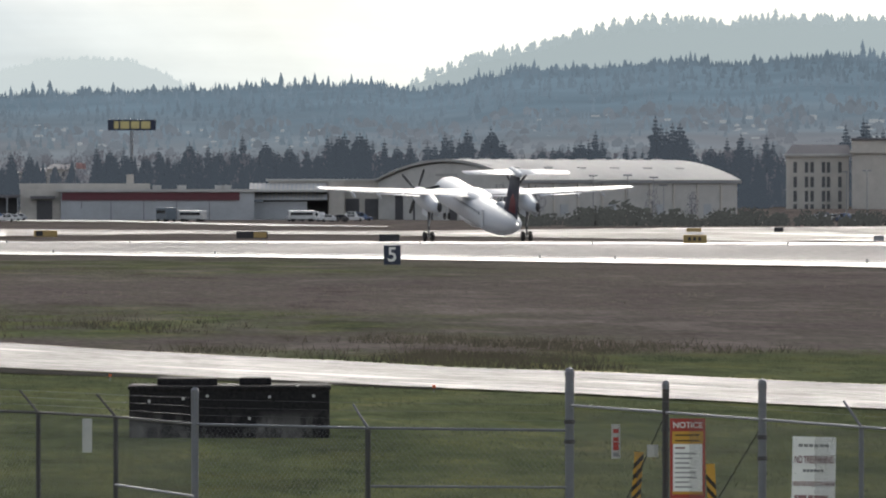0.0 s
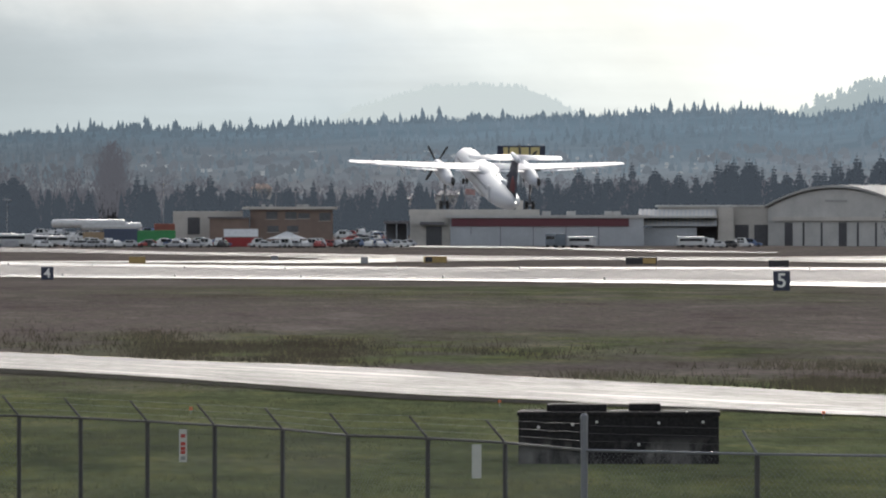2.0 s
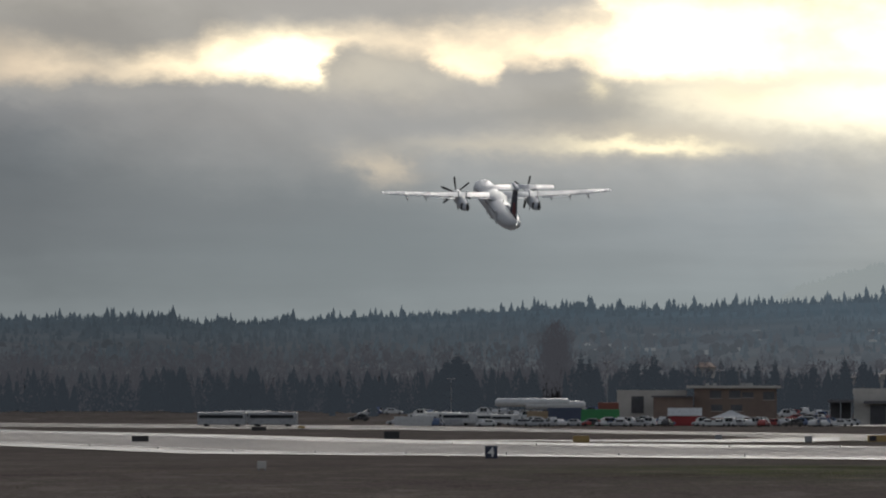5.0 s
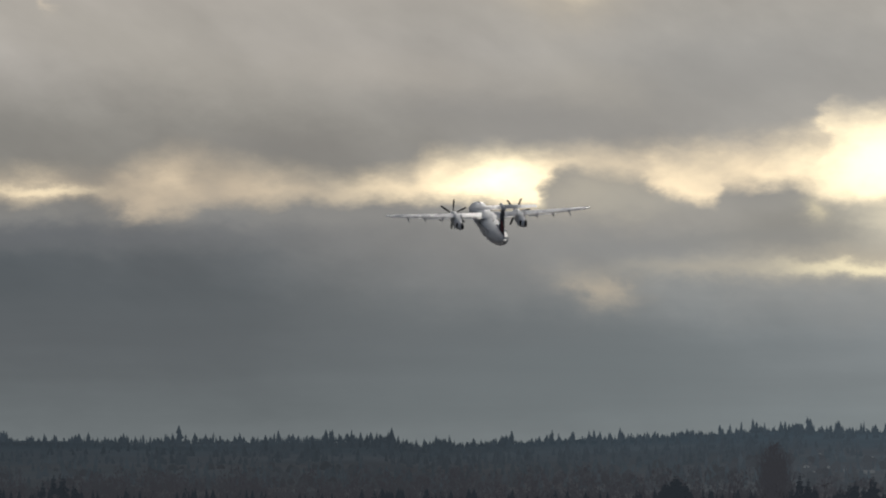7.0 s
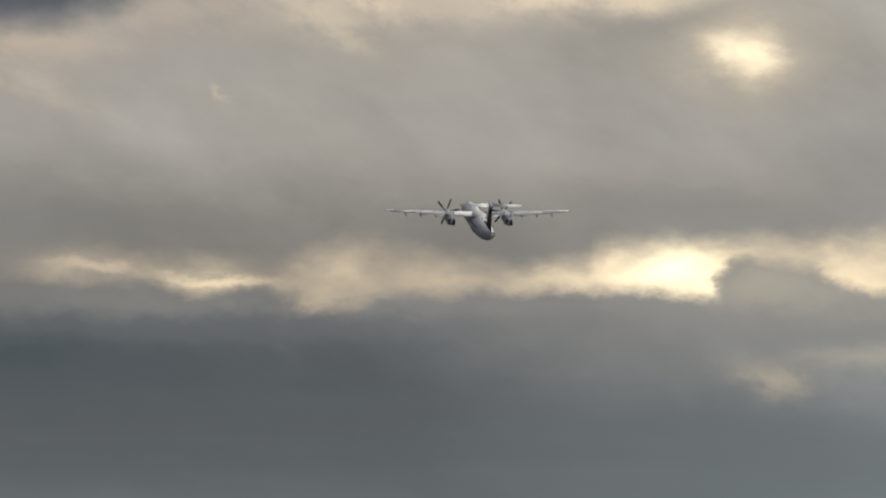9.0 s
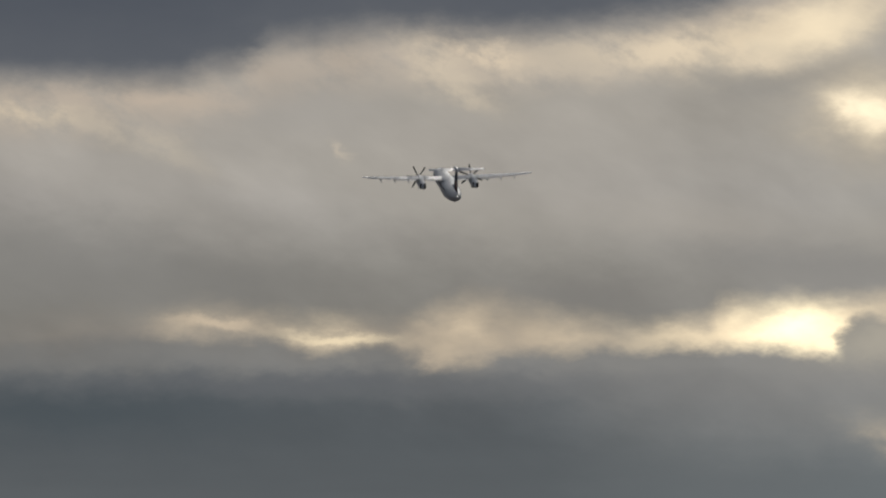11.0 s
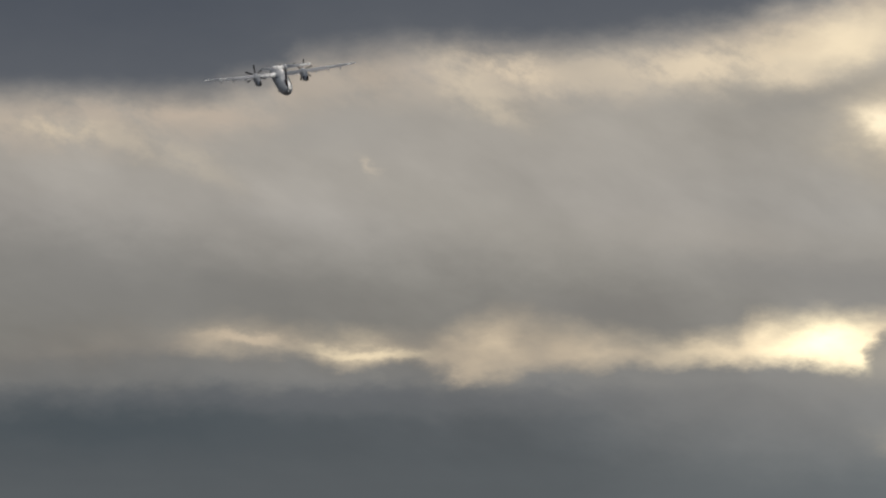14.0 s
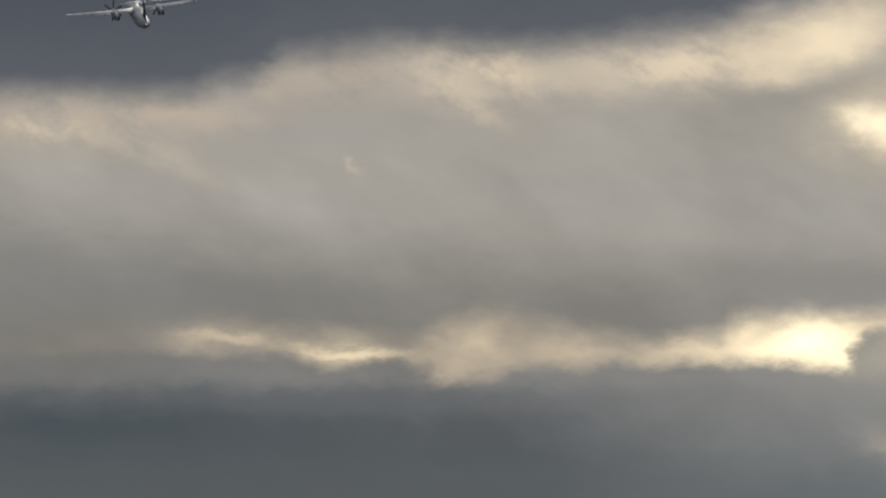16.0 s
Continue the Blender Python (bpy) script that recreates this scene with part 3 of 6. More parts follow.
def build_hills():
    rng = random.Random(4)
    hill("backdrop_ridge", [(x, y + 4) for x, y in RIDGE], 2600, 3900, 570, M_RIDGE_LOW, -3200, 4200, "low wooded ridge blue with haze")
    bm = bmesh.new()
    for i in range(9000):
        u = rng.random() ** 0.75
        x = rng.uniform(-1500, 3400)
        y = 570 + (along(RIDGE, x) + 4 - 570) * u
        if u < 0.5 or (u < 0.75 and rng.random() < 0.4):
            continue
        d = 2600 + 1300 * u
        p = spot(x, y, d) - Vector((0, 0, 3))
        h = rng.choice((rng.uniform(3.5, 7), rng.uniform(6, 8.5))) * (1.3 if rng.random() < 0.07 else 1)
        conifer(bm, p, h, h * rng.uniform(.15, .30), rng, 6, 4)
    # leafless woods on the lower slope
    low = bmesh.new()
    for i in range(5200):
        u = rng.uniform(.02, .72)
        x = rng.uniform(-1200, 3000)
        p = spot(x, 570 + (along(RIDGE, x) + 4 - 570) * u, 2600 + 1300 * u) - Vector((0, 0, 1.2))
        if noise.noise(Vector((x * .012, u * 9, 2))) < -.12:
            continue
        h = rng.uniform(2.2, 4.6)
        r = h * rng.uniform(.34, .55)
        a0 = rng.uniform(0, 6)
        rows = [[low.verts.new(p + Vector((r * f * rng.uniform(.75, 1.2) * math.cos(a0 + math.tau * q / 6), r * f * rng.uniform(.75, 1.2) * math.sin(a0 + math.tau * q / 6), h * z + rng.uniform(-.2, .2)))) for q in range(6)] for f, z in ((.55, .2), (1.0, .5), (.7, .82))]
        top = low.verts.new(p + Vector((rng.uniform(-.3, .3), 0, h)))
        for r0, r1 in zip(rows, rows[1:]):
            for q in range(6):
                low.faces.new((r0[q], r0[(q + 1) % 6], r1[(q + 1) % 6], r1[q]))
        for q in range(6):
            low.faces.new((rows[-1][q], rows[-1][(q + 1) % 6], top))
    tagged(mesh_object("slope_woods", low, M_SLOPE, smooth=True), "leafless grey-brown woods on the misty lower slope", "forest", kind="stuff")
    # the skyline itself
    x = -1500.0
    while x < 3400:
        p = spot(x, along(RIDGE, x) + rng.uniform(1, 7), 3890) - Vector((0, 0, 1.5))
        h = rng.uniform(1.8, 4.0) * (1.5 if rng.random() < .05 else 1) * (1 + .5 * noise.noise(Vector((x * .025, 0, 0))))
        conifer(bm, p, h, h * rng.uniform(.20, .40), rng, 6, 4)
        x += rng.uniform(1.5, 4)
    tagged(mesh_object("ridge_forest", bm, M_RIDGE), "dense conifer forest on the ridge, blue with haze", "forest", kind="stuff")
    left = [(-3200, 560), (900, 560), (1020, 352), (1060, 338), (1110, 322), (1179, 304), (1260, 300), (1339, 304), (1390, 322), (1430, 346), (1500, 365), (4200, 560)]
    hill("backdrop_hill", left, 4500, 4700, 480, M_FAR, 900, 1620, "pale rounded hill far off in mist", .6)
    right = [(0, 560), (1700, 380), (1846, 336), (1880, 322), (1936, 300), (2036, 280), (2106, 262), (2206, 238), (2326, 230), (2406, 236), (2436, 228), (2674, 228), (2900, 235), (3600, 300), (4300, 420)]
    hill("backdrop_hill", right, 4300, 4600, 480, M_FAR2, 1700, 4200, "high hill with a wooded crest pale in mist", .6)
    bm = bmesh.new()
    for i in range(900):
        x = rng.uniform(1830, 3400)
        y = along(right, x)
        u = rng.random() ** 3
        p = spot(x, y + 40 * u + 3, 4600 - 25 * u)
        h = rng.uniform(2.5, 5.5) * (1.4 if rng.random() < .08 else 1)
        conifer(bm, p, h, h * rng.uniform(.28, .5), rng)
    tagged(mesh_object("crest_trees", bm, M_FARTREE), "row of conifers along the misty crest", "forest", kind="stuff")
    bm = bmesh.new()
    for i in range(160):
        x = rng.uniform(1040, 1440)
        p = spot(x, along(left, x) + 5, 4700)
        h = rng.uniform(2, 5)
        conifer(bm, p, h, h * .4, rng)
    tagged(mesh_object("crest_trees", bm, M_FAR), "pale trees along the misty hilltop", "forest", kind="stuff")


build_sky()
build_ground()
build_strips()
build_hills()


# ---------------------------------------------------------------- the aircraft
M_WHITE = plain("aircraft_white_paint", (.45, .475, .515), .45, vary=.06, scale=.6, spec=.3)
M_GREY = plain("aircraft_grey_paint", (.42, .43, .45), .35, vary=.1, scale=.8)
M_DARK = plain("dark_metal", (.025, .025, .027), .5, vary=.3)
M_TYRE = plain("tyre_rubber", (.02, .02, .02), .85, vary=.3, scale=4)
M_BLADE = plain("propeller_black", (.035, .035, .037), .4, vary=.2)
M_NAVY = plain("tail_dark_blue", (.020, .024, .045), .6, vary=.2, spec=.15)
M_RED = plain("tail_red", (.13, .022, .026), .6, vary=.2, spec=.15)
M_LAMP = Nodes("tail_lamp")
_e = M_LAMP.add("ShaderNodeEmission")
_e.inputs[0].default_value, _e.inputs[1].default_value = (1, .95, .85, 1), 3.0
M_LAMP.t.links.new(_e.outputs[0], M_LAMP.out.inputs[0])
M_LAMP = M_LAMP.mat
M_GLASS = plain("dark_glass", (.02, .025, .03), .08, vary=.2)

M_CABIN = plain("cabin_glass", (.14, .15, .17), .3, vary=.2)
M_STRUT = plain("gear_strut", (.10, .10, .105), .5, .3, vary=.2)
TAIL = Vector((0, -17.6, 0.75))


def ring(y, r, zc, seg=28, squash=1.0):
    return [Vector((r * math.cos(a), y, zc + r * squash * math.sin(a))) for a in (math.tau * i / seg for i in range(seg))]


def foil(bm, sections, n=9):
    """A wing skin: sections of (point at the leading edge, chord, thickness), chord towards -y."""
    rings = []
    for p, c, th, up in sections:
        top, bot = [], []
        for i in range(n + 1):
            u = (1 - math.cos(math.pi * i / n)) / 2
            t = th * c * 2.6 * (0.2969 * math.sqrt(u) - 0.126 * u - 0.3516 * u * u + 0.2843 * u ** 3 - 0.1036 * u ** 4) * 1.9
            top.append(Vector(p) + Vector((0, -c * u, 0)) + Vector(up) * t)
            bot.append(Vector(p) + Vector((0, -c * u, 0)) - Vector(up) * t * .7)
        rings.append(top + bot[-2:0:-1])
    return loft(bm, rings)


def build_aircraft():
    ac = thing("airliner", Matrix(), "white twin-turboprop airliner with a dark blue and red tail, climbing", "airplane")
    # fuselage
    prof = [(14.3, .12, -.35), (14.1, .45, -.32), (13.6, .78, -.25), (12.8, 1.05, -.15), (11.8, 1.23, -.06), (10.5, 1.33, 0), (6, 1.35, 0), (0, 1.35, 0), (-5, 1.35, 0),
            (-8, 1.33, .02), (-10.5, 1.25, .12), (-12.5, 1.12, .25), (-14.5, .93, .40), (-16, .72, .54), (-17.0, .50, .65), (-17.45, .30, .72), (-17.6, .12, .75)]
    bm = loft(bmesh.new(), [ring(y, r, z) for y, r, z in prof])
    body = part("fuselage", bm, M_WHITE, ac, smooth=True)
    for i in range(20):
        y = 9.5 - i * .95
        for sx in (-1, 1):
            part("cabin_window", bm_box(sx * 1.30 - .03, sx * 1.30 + .03, y - .11, y + .11, .28, .58, .02), M_CABIN, body)
    part("cockpit_window", loft(bmesh.new(), [[Vector((x * k, y, z)) for x, z in ((-.75, .25), (.75, .25), (.6, .58), (-.6, .58))] for y, k in ((12.6, 1.25), (13.1, 1.0))]), M_GLASS, body)
    part("door", bm_box(-1.37, -1.30, -9.6, -8.8, -.6, .95, .03), M_WHITE, body)
    part("tail_light", loft(bmesh.new(), [ring(-17.55, .06, .76, 10), ring(-17.68, .045, .76, 10), ring(-17.72, .015, .76, 10)]), M_LAMP, ac, "lit white tail lamp")
    # belly and wing fairings
    part("wing_fairing", loft(bmesh.new(), [[Vector((w * math.cos(a), y, 1.05 + h * math.sin(a))) for a in (math.tau * i / 20 for i in range(20))] for y, w, h in ((3.4, .1, .05), (2.6, .85, .35), (1, 1.25, .55), (-1.5, 1.25, .52), (-3.4, .8, .3), (-4.6, .1, .05))]), M_WHITE, ac, smooth=True)
    part("belly_fairing", loft(bmesh.new(), [[Vector((w * math.cos(a), y, -1.2 + h * math.sin(a))) for a in (math.tau * i / 20 for i in range(20))] for y, w, h in ((4, .1, .05), (2.6, .9, .3), (-2, .95, .35), (-4.5, .1, .05))]), M_GREY, ac, smooth=True)
    part("tail_skid", bm_box(-.12, .12, -12.6, -11.9, -.95, -.55, .04), M_GREY, ac)
    # wing
    for sx in (-1, 1):
        w = foil(bmesh.new(), [((0, 1.5, 1.28), 3.1, .115, (0, 0, 1)), ((sx * 4.4, 1.5, 1.30), 3.05, .11, (0, 0, 1)), ((sx * 9.5, 1.15, 1.50), 2.3, .10, (0, 0, 1)), ((sx * 14.0, .85, 1.70), 1.35, .09, (0, 0, 1)), ((sx * 14.22, .4, 1.71), .7, .06, (0, 0, 1))])
        wing = part("wing", w, M_WHITE, ac, smooth=True)
        for x0, x1, c0, c1, z0, z1 in ((.9, 3.5, -1.5, -1.5, 1.2, 1.2), (5.4, 9.2, -1.35, -1.0, 1.22, 1.36)):
            f = foil(bmesh.new(), [((sx * x0, c0, z0), .95, .09, (0, 0, 1)), ((sx * x1, c1, z1), .75, .09, (0, 0, 1))], 6)
            part("flap", f, M_WHITE, wing, "lowered white flap", smooth=True)
        part("aileron", foil(bmesh.new(), [((sx * 9.4, -.98, 1.42), .55, .09, (0, 0, 1)), ((sx * 13.5, -.3, 1.62), .42, .09, (0, 0, 1))], 6), M_WHITE, wing, smooth=True)
        for x in (6.6, 8.9, 11.2):
            f = loft(bmesh.new(), [[Vector((sx * x + .10 * k * math.cos(a), y, 1.12 + (x - 4) * .035 + .16 * k * math.sin(a) + dz)) for a in (math.tau * i / 8 for i in range(8))] for y, k, dz in ((.2, .3, 0), (-.7, 1, -.08), (-1.6, .9, -.16), (-2.2, .3, -.28))])
            part("flap_hinge_fairing", f, M_GREY, wing, smooth=True)
        # engine
        ex = sx * 4.4
        en = part("nacelle", loft(bmesh.new(), [[Vector((ex + w * math.cos(a), y, zc + h * math.sin(a))) for a in (math.tau * i / 20 for i in range(20))] for y, w, h, zc in
                  ((4.0, .32, .32, .86), (3.75, .52, .55, .78), (3.0, .62, .74, .66), (1.5, .66, .85, .62), (-.5, .66, .86, .58), (-2.2, .60, .74, .52), (-3.6, .46, .52, .46), (-4.5, .30, .34, .42))]), M_WHITE, ac, "white engine nacelle", smooth=True)
        part("exhaust", loft(bmesh.new(), [[Vector((ex + .24 + .22 * k * math.cos(a), y, .52 + .44 * k * math.sin(a))) for a in (math.tau * i / 12 for i in range(12))] for y, k in ((-3.2, .7), (-4.30, 1.0), (-4.62, .92))]), M_DARK, en, "sooty black exhaust outlet", smooth=True)
        part("air_intake", loft(bmesh.new(), [[Vector((ex + .34 * k * math.cos(a), y, .12 + .2 * k * math.sin(a))) for a in (math.tau * i / 12 for i in range(12))] for y, k in ((3.72, 1), (3.2, 1.1), (2.0, .6))]), M_DARK, en, smooth=True)
        prop = new("propeller")
        prop.parent = ac
        prop.location = (ex, 4.15, .86)
        part("spinner", loft(bmesh.new(), [ring(.62, .03, 0, 16), ring(.5, .16, 0, 16), ring(.25, .27, 0, 16), ring(-.12, .33, 0, 16)]), M_WHITE, prop, smooth=True)
        for i in range(6):
            a = math.tau * i / 6 + .3
            rot = Matrix.Rotation(a, 3, "Y")
            rings = []
            for rr, c, tw in ((.28, .13, 55), (.7, .14, 42), (1.3, .155, 30), (1.8, .14, 24), (2.06, .08, 20)):
                t = radians(tw)
                d1 = Vector((math.cos(t), math.sin(t), 0))
                d2 = Vector((-math.sin(t), math.cos(t), 0))
                rings.append([rot @ (Vector((0, 0, rr)) + d1 * c * u + d2 * .03 * v) for u, v in ((-1, 0), (-.3, 1), (.6, .8), (1, 0), (.5, -.8), (-.4, -1))])
            part("blade", loft(bmesh.new(), rings), M_BLADE, prop, smooth=True)
        PROPS.append((prop, prop.matrix_basis.copy()))
        # main gear, hinged in the nacelle
        gear = new("main_gear")
        gear.parent = ac
        gear.location = (ex, -1.1, .10)
        part("strut", bm_tube((0, 0, 0), (0, -.15, -2.55), .13, .09, 10), M_STRUT, gear)
        part("drag_brace", bm_tube((0, -1.1, -.2), (0, -.12, -1.7), .06, .05, 8), M_GREY, gear)
        part("axle", bm_tube((-.36, -.15, -2.55), (.36, -.15, -2.55), .07, .07, 8), M_GREY, gear)
        for wx in (-.33, .33):
            part("tyre", loft(bmesh.new(), [[Vector((wx + x, -.15 + r * math.cos(a), -2.55 + r * math.sin(a))) for a in (math.tau * i / 20 for i in range(20))] for x, r in ((-.15, .22), (-.15, .36), (-.09, .44), (.09, .44), (.15, .36), (.15, .22))]), M_TYRE, gear, "black rubber tyre", smooth=True)
        for dx in (-.5, .5):
            part("gear_door", bm_box(dx - .025, dx + .025, -1.9, .5, -.65, -.12, .02), M_WHITE, gear)
        GEARS.append((gear, gear.matrix_basis.copy()))
    nose = new("nose_gear")
    nose.parent = ac
    nose.location = (0, 12.0, -.95)
    part("strut", bm_tube((0, 0, 0), (0, .1, -1.45), .09, .07, 10), M_GREY, nose)
    for wx in (-.2, .2):
        part("tyre", loft(bmesh.new(), [[Vector((wx + x, .1 + r * math.cos(a), -1.45 + r * math.sin(a))) for a in (math.tau * i / 16 for i in range(16))] for x, r in ((-.1, .15), (-.1, .24), (-.06, .30), (.06, .30), (.1, .24), (.1, .15))]), M_TYRE, nose, "black rubber tyre", smooth=True)
    GEARS.append((nose, nose.matrix_basis.copy()))
    # fin: dark blue behind, red towards the foot of the rudder
    fin = part("fin", foil(bmesh.new(), [((0, -11.6, 1.0), 5.2, .055, (1, 0, 0)), ((0, -13.3, 3.2), 3.9, .06, (1, 0, 0)), ((0, -14.6, 4.95), 3.0, .065, (1, 0, 0))]), M_NAVY, ac, "dark blue tail fin", smooth=True)
    part("dorsal_fairing", foil(bmesh.new(), [((0, -7.6, 1.25), 4.4, .03, (1, 0, 0)), ((0, -11.2, 1.95), 2.0, .05, (1, 0, 0))]), M_WHITE, fin, smooth=True)
    part("rudder", foil(bmesh.new(), [((0, -16.55, 1.1), .95, .10, (1, 0, 0)), ((0, -17.0, 3.2), .85, .10, (1, 0, 0)), ((0, -17.5, 4.85), .7, .10, (1, 0, 0))], 6), M_NAVY, fin, smooth=True)
    part("red_marking", foil(bmesh.new(), [((0, -13.5, 1.5), 3.3, .085, (1, 0, 0)), ((0, -14.3, 2.6), 2.6, .095, (1, 0, 0)), ((0, -15.2, 3.3), 1.3, .13, (1, 0, 0))], 8), M_RED, fin, "plain red shape on the tail fin", smooth=True)
    part("fin_cap", loft(bmesh.new(), [ring(-13.9, .08, 5.1, 12), ring(-14.6, .28, 5.1, 12), ring(-16.5, .32, 5.1, 12), ring(-18.0, .25, 5.1, 12), ring(-18.5, .08, 5.1, 12)]), M_WHITE, ac, smooth=True)
    for sx in (-1, 1):
        st = part("tailplane", foil(bmesh.new(), [((0, -14.7, 5.12), 2.6, .085, (0, 0, 1)), ((sx * 4.65, -15.6, 5.12), 1.55, .08, (0, 0, 1))]), M_WHITE, ac, smooth=True)
        part("elevator", foil(bmesh.new(), [((sx * .3, -17.1, 5.08), .75, .09, (0, 0, 1)), ((sx * 4.55, -17.05, 5.08), .45, .09, (0, 0, 1))], 6), M_WHITE, st, smooth=True)
    for y, z in ((9, 1.34), (3.9, 1.36), (-6, 1.35)):
        part("antenna", bm_box(-.02, .02, y - .2, y + .1, z - .05, z + .32, .01), M_GREY, ac)
    return ac


PROPS, GEARS = [], []
# seconds, bearing and dip of the tail in the picture's own units, heading, pitch, bank (right wing up)
FLIGHT = [(0, 916, 397, -8.3, 7.3, .2), (.5, 912, 389, -8.3, 8.1, 0), (1, 907, 375, -8.3, 8.8, 0), (1.5, 908, 360, -8.3, 9.8, -.2), (2, 913, 359, -8.3, 10.4, -.5), (2.5, 913, 365, -8.4, 10.5, -.7),
          (3, 910, 373, -8.5, 10.6, -.5), (3.5, 907, 375, -8.6, 10.7, -.3), (4, 903, 378, -8.8, 10.9, -.3), (4.5, 911, 385, -9, 11, 0), (4.7, 913, 390, -9, 11, .3), (6.8, 896, 422, -9.5, 11.3, 2.7), (7, 893, 425, -9.6, 11.3, 2.6),
          (7.5, 888, 432, -9.6, 11.3, 1.2), (8, 883, 430, -9.7, 11.3, -.5), (8.5, 875, 424, -9.7, 11.3, -1.2), (9, 869, 416, -9.8, 11.3, 0), (9.5, 866, 406, -9.8, 11.3, 1.3), (10, 852, 392, -9.8, 11.3, 1.6),
          (12.5, 689, 256, -9.8, 11.5, 4), (13, 632, 219, -9.8, 11.7, 5.5), (13.5, 571, 187, -9.8, 11.9, 7), (14, 510, 160, -9.9, 12, 7.2), (14.5, 449, 134, -10.3, 12, 6.6), (15, 387, 104, -10.8, 12, 6.4), (15.5, 325, 73, -11.4, 12, 7), (16, 259, 42, -12, 12, 7.6)]


RANGE = [(0, 878), (4.5, 1190), (7, 1385), (8.5, 1500), (10, 1605), (12.5, 1790), (16, 1985)]


def flight_rows():
    shift = {t: (sx, sy) for t, sx, sy in TURNS}
    rows = []
    for t, x, y, head, pitch, bank in FLIGHT:
        sx, sy = shift[t]
        tail = spot(x - sx, y - sy, along(RANGE, t))
        m = Matrix.Translation(tail) @ Matrix.Rotation(radians(-head), 4, "Z") @ Matrix.Rotation(radians(pitch), 4, "X") @ Matrix.Rotation(radians(-bank), 4, "Y") @ Matrix.Translation(-TAIL)
        rows.append((t, m))
    return rows


aircraft = build_aircraft()


# ---------------------------------------------------------------- trees
def bark(name, colour):
    return plain(name, colour, .9, vary=.35, scale=.5, spec=.1)


M_BARK = bark("bark", (.026, .024, .025))
# foliage, twigs and shrubs glow faintly too: haze painted into them
M_CONIFER = glow_mix("conifer_foliage_haze_glow", (.008, .011, .011), (.0225, .0275, .0345), 0.66, .35, .3)
M_TWIG = glow_mix("bare_twigs_haze_glow", (.020, .021, .025), (.030, .031, .036), 0.85, .2, .3)
M_BUSH = glow_mix("dark_shrub_haze_glow", (.026, .028, .022), (.019, .020, .020), 0.7, .5, .5)


def make_conifer(name, seed, h, r, wide=1.0):
    """A full-grown conifer: trunk and tiers of drooping boughs."""
    rng = random.Random(seed)
    t = thing(name, Matrix(), "tall dark green conifer behind the airfield buildings", "tree", "trees behind the airfield")
    part("trunk", bm_tube((0, 0, 0), (0, 0, h * 1.0), .26, .02, 6), M_BARK, t)
    bm = bmesh.new()
    tiers = 24
    for i in range(tiers):
        u = i / (tiers - 1)
        z = h * (.06 + .90 * u)
        reach = r * ((1 - u) ** .62 + .05) * rng.uniform(.7, 1.2) * wide
        n = max(5, int(11 - 5 * u))
        a0 = rng.uniform(0, 6)
        for k in range(n):
            a = a0 + math.tau * k / n + rng.uniform(-.25, .25)
            L = reach * rng.uniform(.6, 1.2)
            d = Vector((math.cos(a), math.sin(a), 0))
            s = Vector((-d.y, d.x, 0)) * (.05 + .36 * L)
            root = Vector((0, 0, z + .10 * h * (1 - u) * .5))
            tip = d * L + Vector((0, 0, z - .28 * L + rng.uniform(-.2, .2)))
            mid = d * L * .55 + Vector((0, 0, z + .02 * L))
            v = [bm.verts.new(p) for p in (root, mid + s, tip, mid - s, mid - Vector((0, 0, .5 * L + .15)))]
            for f in ((0, 1, 4), (1, 2, 4), (2, 3, 4), (3, 0, 4), (0, 3, 1), (1, 3, 2)):
                bm.faces.new([v[q] for q in f])
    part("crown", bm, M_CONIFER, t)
    return t


def make_bare(name, seed, h, spread, label):
    """A leafless tree: limbs that fork into a haze of twigs."""
    rng = random.Random(seed)
    t = thing(name, Matrix(), label, "tree", "bare trees behind the airfield")
    tr, cr = bmesh.new(), bmesh.new()
    tube(tr, (0, 0, 0), (0, 0, h * .55), .3, .14, 6)

    def grow(bm, p, d, L, rad, depth):
        q = p + d * L
        tube(bm, p, q, rad, rad * .6, 3, False)
        if depth == 0:
            return
        for _ in range(3 if depth > 1 else 4):
            nd = (d + Vector((rng.uniform(-1, 1) * spread, rng.uniform(-1, 1) * spread, rng.uniform(-.1, .55)))).normalized()
            grow(bm, p.lerp(q, rng.uniform(.45, 1)), nd, L * rng.uniform(.55, .8), rad * .6, depth - 1)
    for i in range(9):
        z = h * rng.uniform(.14, .55)
        a = rng.uniform(0, math.tau)
        d = Vector((math.cos(a) * spread, math.sin(a) * spread, 1)).normalized()
        grow(cr, Vector((0, 0, z)), d, h * rng.uniform(.14, .22), .09, 3)
    for _ in range(300):
        v = rng.uniform(.22, 1.0)
        a, u = rng.uniform(0, math.tau), math.sqrt(rng.random())
        r = h * (.20 if spread > .5 else .085) * u * (1.15 - .8 * abs(v - .5))
        p = Vector((math.cos(a) * r, math.sin(a) * r, h * v))
        q = [cr.verts.new(p + Vector((rng.uniform(-.16, .16), rng.uniform(-.3, .3), rng.uniform(-.7, .7)))) for _ in range(3)]
        cr.faces.new(q)
    part("trunk", tr, M_BARK, t)
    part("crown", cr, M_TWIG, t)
    return t


